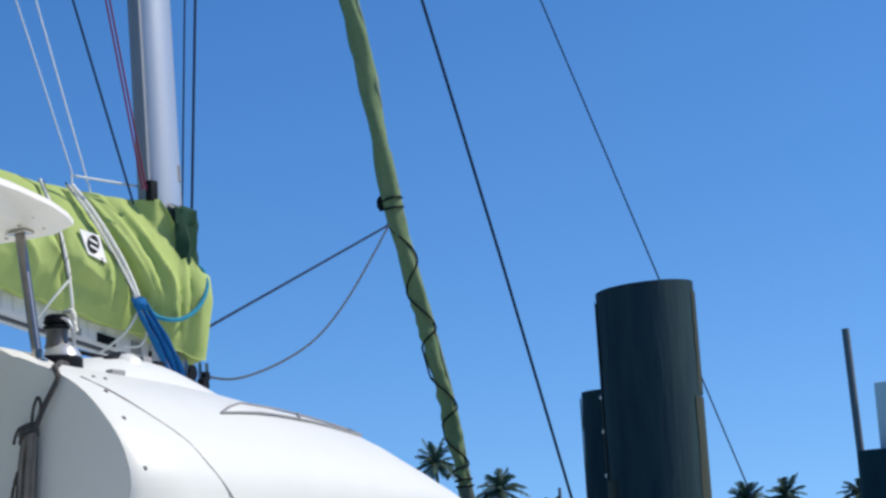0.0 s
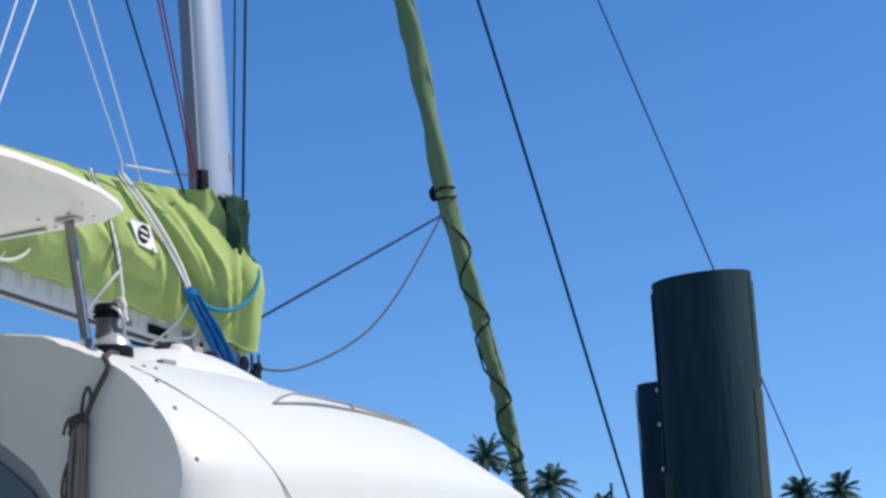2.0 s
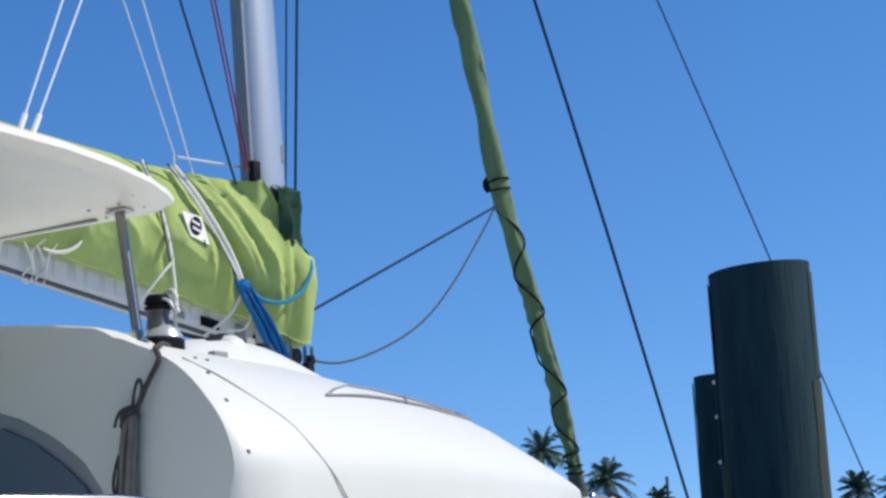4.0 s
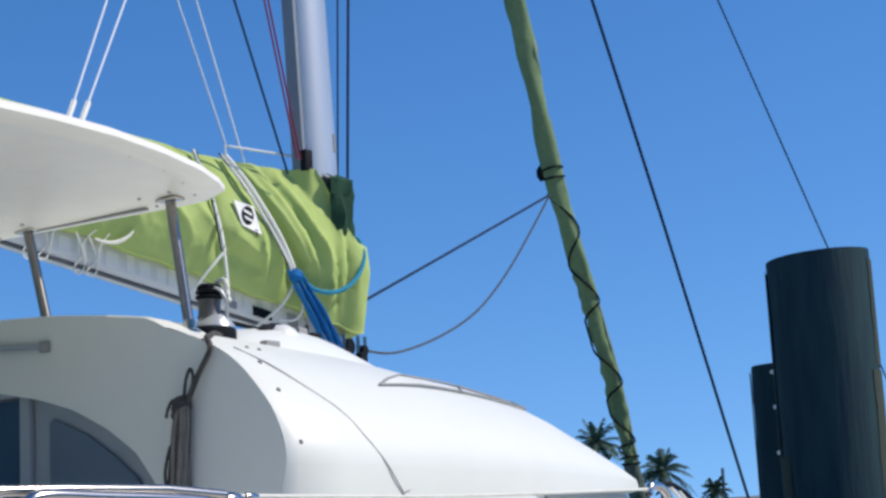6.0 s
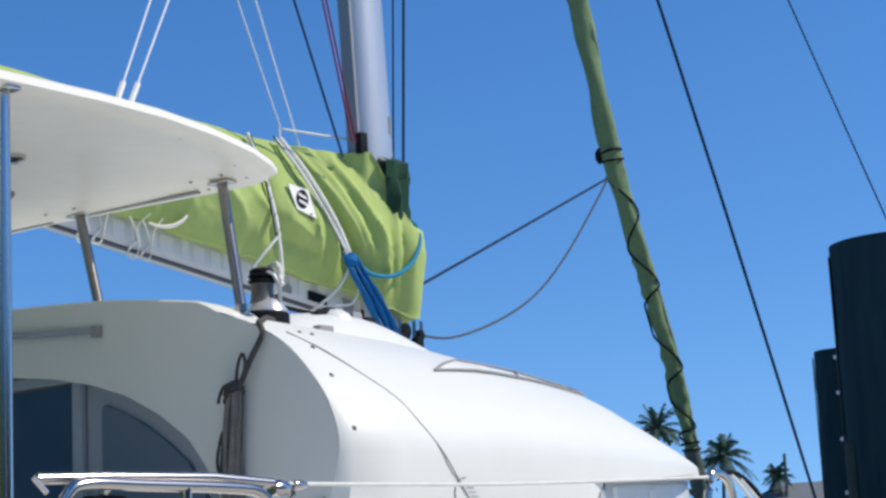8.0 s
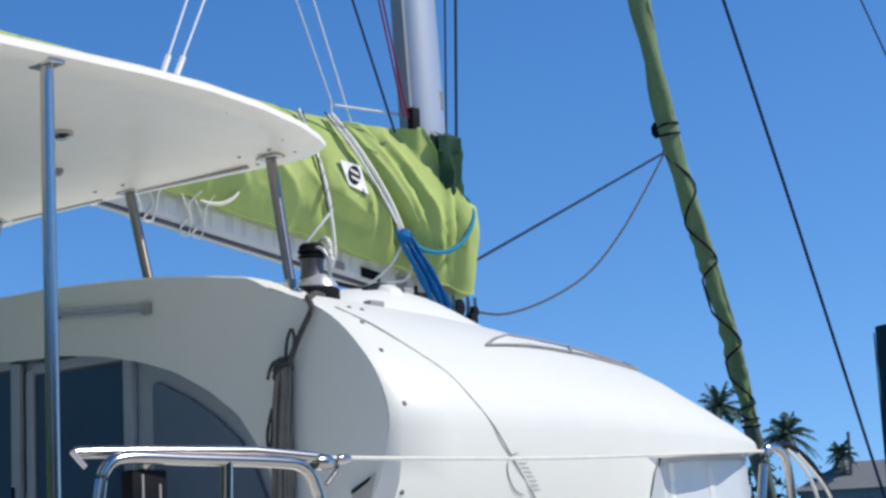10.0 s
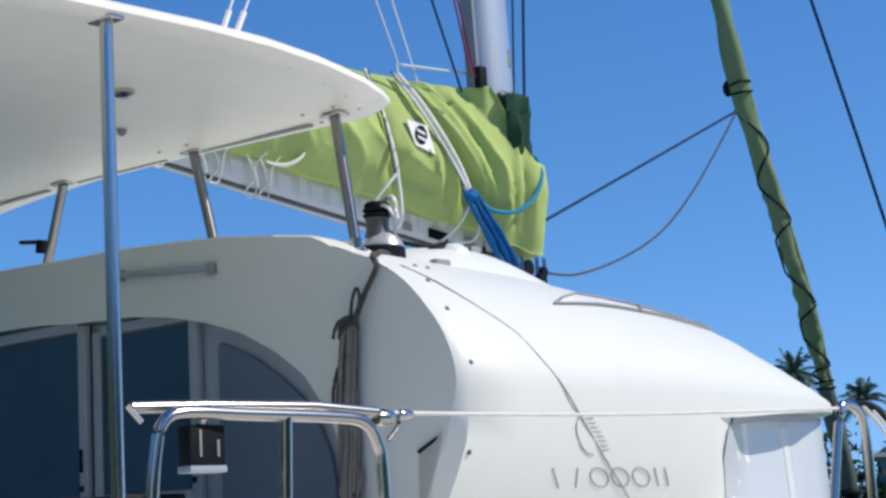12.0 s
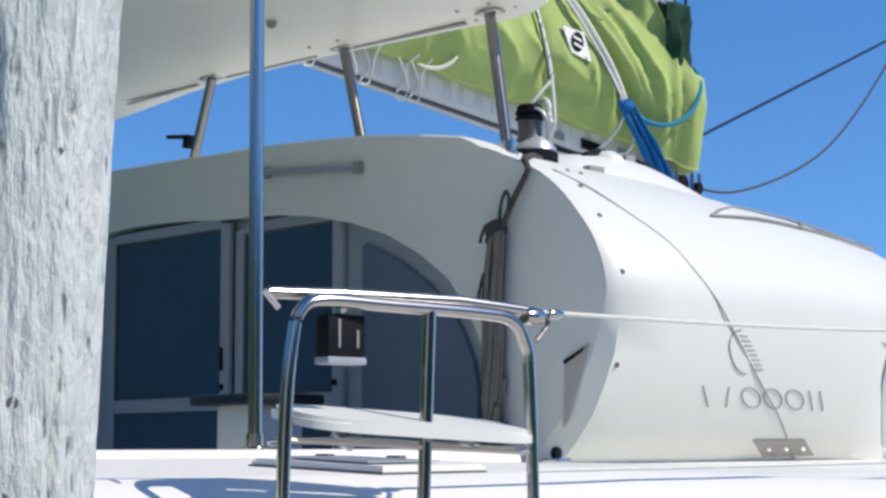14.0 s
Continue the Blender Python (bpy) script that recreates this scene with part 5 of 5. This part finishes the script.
part("base", bm, STEEL, cleat)

table = thing("cockpit_table", (0.78, -0.42, 0.98), "dark topped cockpit table on a white pedestal", "table")
bm = B()
box(bm, (-0.16, -0.13, 0.675), (0.24, 0.20, 0.715), 0.015)
part("tabletop", bm, TEAK, table)
bm = B()
box(bm, (-0.06, -0.08, 0), (0.18, 0.15, 0.68), 0.03)
part("pedestal", bm, GEL, table)

# the switch box stands on the rail's seat side
bm = B()
box(bm, (-0.02, -0.046, 0.018), (0.02, 0.046, 0.10), 0.006)
part("box", bm, BLACK, outlet)
bm = B()
box(bm, (-0.022, -0.047, 0.004), (0.022, 0.047, 0.018), 0.003)
part("base", bm, FRAME, outlet)
for y, h in ((-0.02, 0.09), (0.025, 0.07)):
    bm = B()
    box(bm, (0.02, y - 0.003, 0.035), (0.023, y + 0.003, h), 0.001, 1)
    part("switch_bar", bm, TRIM, outlet)
bm = B()
tube(bm, [(0, 0, 0.10), (0.01, 0, 0.135)], 0.012, 8)
part("bracket", bm, STEEL, outlet)


# ---- mooring piles ----
def pile(name, x, y, top, r, material, label, lean=(0, 0), rough=0.01, seed=0, sides=40, cut=0.0):
    ob = thing(name, (x, y, -1.5), label, "mooring pile")
    bm = B()
    rows = []
    n = 46
    for i in range(n + 1):
        z = (top + 1.5) * i / n
        row = []
        for k in range(sides):
            a = 2 * math.pi * k / sides
            rr = r * (1 + 0.04 * (1 - i / n)) + rough * noise.noise((math.cos(a) * 1.5 + seed, math.sin(a) * 1.5, z * 1.2)) + rough * 0.45 * noise.noise((math.cos(a) * 7, math.sin(a) * 7 + seed, z * 2.2))
            row.append(Vector((lean[0] * z + rr * math.cos(a), lean[1] * z + rr * math.sin(a), z + (cut * math.cos(a - 0.6) if i == n else 0))))
        rows.append(row)
    vs = grid(bm, rows, close=True)
    bm.faces.new(vs[-1])
    part("trunk", bm, material, ob, angle=60)
    return ob


big_pile = pile("mooring_pile", 1.19, 6.68, 3.655, 0.355, DARKPILE, "thick dark tarred mooring pile standing in the water", seed=3, cut=0.02)
small = pile("mooring_pile", 0.22, 7.95, 3.09, 0.24, DARKPILE, "shorter dark steel-studded mooring pile behind another", seed=8)
for z in (2.0, 2.4, 2.75, 3.02):
    bm = B()
    v = Vector((6.71 - 0.22, -4.94 - 7.95, 0)).normalized()
    side = Vector((v.y, -v.x, 0))
    q = Vector((0.22, 7.95, z)) + v * 0.232 + side * 0.075
    lathe(bm, local(small, [q])[0], [(0.017, -0.02), (0.017, 0.006), (0.010, 0.012)], 10, v)
    part("stud", bm, BADGE, small, "pale stud")
wp = thing("white_mooring_pile", (3.682, -3.095, -1.5), "rough wooden mooring pile in flaking white paint", "mooring pile")
bm = B()
rows = []
for i in range(261):
    z = 4.6 * i / 260
    row = []
    for k in range(150):
        a = 2 * math.pi * k / 150
        c, sn = math.cos(a), math.sin(a)
        rr = 0.165 + 0.012 * noise.noise((c * 1.5 + 5, sn * 1.5, z * 1.2)) + 0.005 * noise.noise((c * 9, sn * 9 + 5, z * 3.5)) + 0.004 * noise.noise((c * 26, sn * 26, z * 9)) - 0.007 * max(0.0, 1 - abs(noise.noise((c * 7 + 0.6 * noise.noise((c * 3, sn * 3, z * 6)), sn * 7, z * 1.1))) * 11) - 0.005 * max(0.0, 1 - abs(noise.noise((c * 12 + 9, sn * 12, z * 2.3))) * 9)
        row.append(Vector((0.022 * z + rr * c, 0.03 * z + rr * sn, z)))
    rows.append(row)
vs = grid(bm, rows, close=True)
bm.faces.new(vs[-1])
part("trunk", bm, WHITEPILE, wp, angle=80)


def on_pile(z, turn):
    a = radians(turn)
    return Vector((0.022 * z + 0.166 * math.cos(a), 0.03 * z + 0.166 * math.sin(a), z)), Vector((math.cos(a), math.sin(a), 0))


for z, turn, r in ((3.42, 5, 0.006), (3.06, -12, 0.009), (2.93, -14, 0.006), (3.25, -30, 0.006), (3.6, -25, 0.005)):
    p, d = on_pile(z, turn)
    bm = B()
    lathe(bm, p, [(r, -0.01), (r, 0.003)], 10, d)
    part("nail_hole", bm, SEAM, wp)

def edge_strip(owner, cx, cy, r, a0, a1, z0, z1, seed):
    """A strip of paler wood colour on a pile, with a ragged edge."""
    bm = B()
    rows = []
    for i in range(41):
        z = z0 + (z1 - z0) * i / 40
        lo = a0 + 5 * noise.noise((z * 2.5, seed, 0)) + 2 * noise.noise((z * 11, seed, 3))
        hi = a1 + 5 * noise.noise((z * 2.1, seed, 9)) + 2 * noise.noise((z * 12, seed, 5))
        rows.append([(cx + (r + 0.011) * math.cos(radians(lo + (hi - lo) * k / 8)), cy + (r + 0.011) * math.sin(radians(lo + (hi - lo) * k / 8)), z) for k in range(9)])
    grid(bm, [local(owner, q) for q in rows])
    part("bark_strip", bm, PATCHPILE, owner, "paler strip down the pile's edge")


# the first two put the pile's sunlit right edge into colour; left ones paler green-grey
for a0, a1, z0, z1, seed in ((2, 40, 2.86, 3.60, 1), (-8, 40, 0.2, 2.83, 2), (-172, -143, 0.2, 3.58, 3), (-150, -118, 0.2, 2.28, 4)):
    edge_strip(big_pile, 1.19, 6.68, 0.355, a0, a1, z0, z1, seed)
edge_strip(small, 0.22, 7.95, 0.24, -170, -140, 0.2, 3.05, 6)
# a sign, pole and low pile beyond, at the edge of the basin
far = thing("pole", (-1.42, 18.6, -0.5), "slim grey pole standing on a far mooring pile", "pole")
bm = B()
tube(bm, [(0.0, 0.05, 3.5), (-0.02, -0.02, 5.33)], 0.055, 10)
part("shaft", bm, POLE, far)
bm = B()
oval_tube(bm, [(0.28, 0.08, -1), (0.28, 0.08, 3.64)], 0.33, 0.33, 20)
part("footing", bm, DARKPILE, far)
sign = thing("white_board", (-0.95, 18.7, -0.5), "white board on a post beyond the piles", "board")
bm = B()
box(bm, (-0.2, -0.04, 3.3), (0.75, 0.04, 4.56), 0.02)
part("panel", bm, SIGN, sign)
bm = B()
tube(bm, [(0.3, 0.06, -0.5), (0.3, 0.06, 3.6)], 0.08, 10)
part("post", bm, POLE, sign)
rope("far_stay", [(0.133, 13.605, -0.986), (-0.738, 12.955, 2.485), (-1.336, 12.422, 4.786), (-1.934, 11.278, 7.789), (-2.298, 10.589, 9.596)], 0.009, WIRE, "thin dark stay of a boat beyond the piles", category="stay", steps=2)


# ---- palms and houses on the far shore ----
def palm_parts(ob, height, spread, seed, fronds=32):
    rnd = random.Random(seed)
    bm = B()
    bend_x = rnd.uniform(-0.4, 0.4)
    trunk = smooth_path([(0, 0, -0.6), (bend_x, 0, height * 0.5), (0, 0, height)], 6)
    tube(bm, trunk, 0.2, 8, radii=[0.20 - 0.08 * i / (len(trunk) - 1) for i in range(len(trunk))])
    part("trunk", bm, PALMTRUNK, ob)
    bm = B()
    for k in range(fronds):
        a = 2.4 * k + rnd.uniform(-0.3, 0.3)
        rise = 1.25 - 1.75 * (k / fronds) ** 1.0 + rnd.uniform(-0.2, 0.2)
        L = spread * rnd.uniform(1.0, 1.4)
        droop = rnd.uniform(0.22, 0.5)
        pts = []
        for i in range(9):
            t = i / 8
            run = L * t * math.cos(max(-1.2, min(1.25, rise))) * (1 - 0.12 * t)
            pts.append(Vector((math.cos(a) * run, math.sin(a) * run, height + L * (math.sin(max(-1.0, min(1.3, rise))) * t - droop * t * t))))
        tube(bm, pts, 0.03, 4, radii=[0.045 * (1 - 0.9 * i / 8) for i in range(9)])
        side = Vector((-math.sin(a), math.cos(a), 0))
        for i in range(2, 27):
            t = i / 27
            j = min(7, int(t * 8))
            p = pts[j].lerp(pts[j + 1], t * 8 - j)
            d = (pts[j + 1] - pts[j]).normalized()
            w = L * 0.31 * math.sin(math.pi * (0.16 + 0.78 * t)) * rnd.uniform(0.8, 1.1)
            for s in (1, -1):
                tip = p + side * s * w * 0.62 + d * w * 0.62 - Vector((0, 0, w * rnd.uniform(0.15, 0.55)))
                e = d * 0.05
                mid = p.lerp(tip, 0.5) + Vector((0, 0, 0.05 * w))
                bm.faces.new([bm.verts.new(q) for q in (p - e, mid - e * 0.8, tip, mid + e * 0.8, p + e)])
    part("crown", bm, PALMLEAF, ob, smooth=False)


def palm(x, y, height, spread, seed):
    ob = thing("palm_tree", (x, y, 0.9), "tall coconut palm on the far shore", "palm", "shore palms")
    palm_parts(ob, height - 0.9 - 0.2 * spread, spread, seed)


for k, (x, y, h, s) in enumerate(((-73.7, 121.8, 12.9, 2.3), (-69.2, 124.6, 10.3, 2.3), (-65.7, 127.0, 8.3, 1.3), (-51.0, 133.5, 8.3, 2.0), (-47.9, 134.5, 8.4, 2.0), (-42.2, 136.6, 8.2, 2.0), (-76.0, 124.0, 8.5, 2.2), (-64.6, 134, 7.0, 1.4))):
    palm(x, y, h, s, 20 + k)

house = thing("house", (-63.0, 130.5, 0.95), "low grey house with a hipped shingle roof on the shore", "house")
hx, hy = 7.5, 3.2
bm = B()
box(bm, (-hx, -hy, -0.4), (hx, hy, 4.3), 0.0)
part("wall", bm, HOUSE, house, smooth=False)
bm = B()
e, r = 0.7, 3.6
low = [bm.verts.new((sx * (hx + e), sy * (hy + e), 4.2)) for sx, sy in ((-1, -1), (1, -1), (1, 1), (-1, 1))]
top = [bm.verts.new((-hx + r, 0, 6.5)), bm.verts.new((hx - r, 0, 6.5))]
for f in ((low[0], low[1], top[1], top[0]), (low[1], low[2], top[1]), (low[2], low[3], top[0], top[1]), (low[3], low[0], top[0]), low[::-1]):
    bm.faces.new(f)
part("roof", bm, ROOF, house, smooth=False)
for k in range(5):
    bm = B()
    x = -hx + 1.4 + 2.9 * k
    box(bm, (x, -hy - 0.05, 1.2), (x + 1.5, -hy + 0.05, 3.4), 0.0)
    part("window", bm, GLASS, house, smooth=False)
house.rotation_euler.z = radians(28)

far_pole = thing("utility_pole", (-65.1, 127.25, 0.9), "dark utility pole on the far shore", "pole")
bm = B()
tube(bm, [(0, 0, -0.5), (0.1, 0, 8.9)], 0.14, 8)
part("shaft", bm, POLE, far_pole)

bm = B()
rnd = random.Random(11)
for k in range(5200):
    t = rnd.random()
    x, y = -82 + 16 * t + rnd.gauss(0, 0.5), 118.5 + 6.5 * t + rnd.gauss(0, 0.9)
    z = 0.6 + abs(rnd.gauss(0, 1)) * lerp(x, [-82, -76, -74, -68, -66], [1.7, 1.7, 4.2, 3.6, 1.7]) * (0.6 + 0.6 * noise.noise((x * 0.4, y * 0.4, 0)))
    c, s = Vector((x, y, z)), rnd.uniform(0.2, 0.55)
    bm.faces.new([bm.verts.new(c + Vector((rnd.uniform(-s, s), rnd.uniform(-s, s), rnd.uniform(-s, s)))) for _ in range(3)])
tagged(finish("bushes", bm, BUSH, smooth=False), "dense green bushes along the shore", "bushes", kind="stuff")
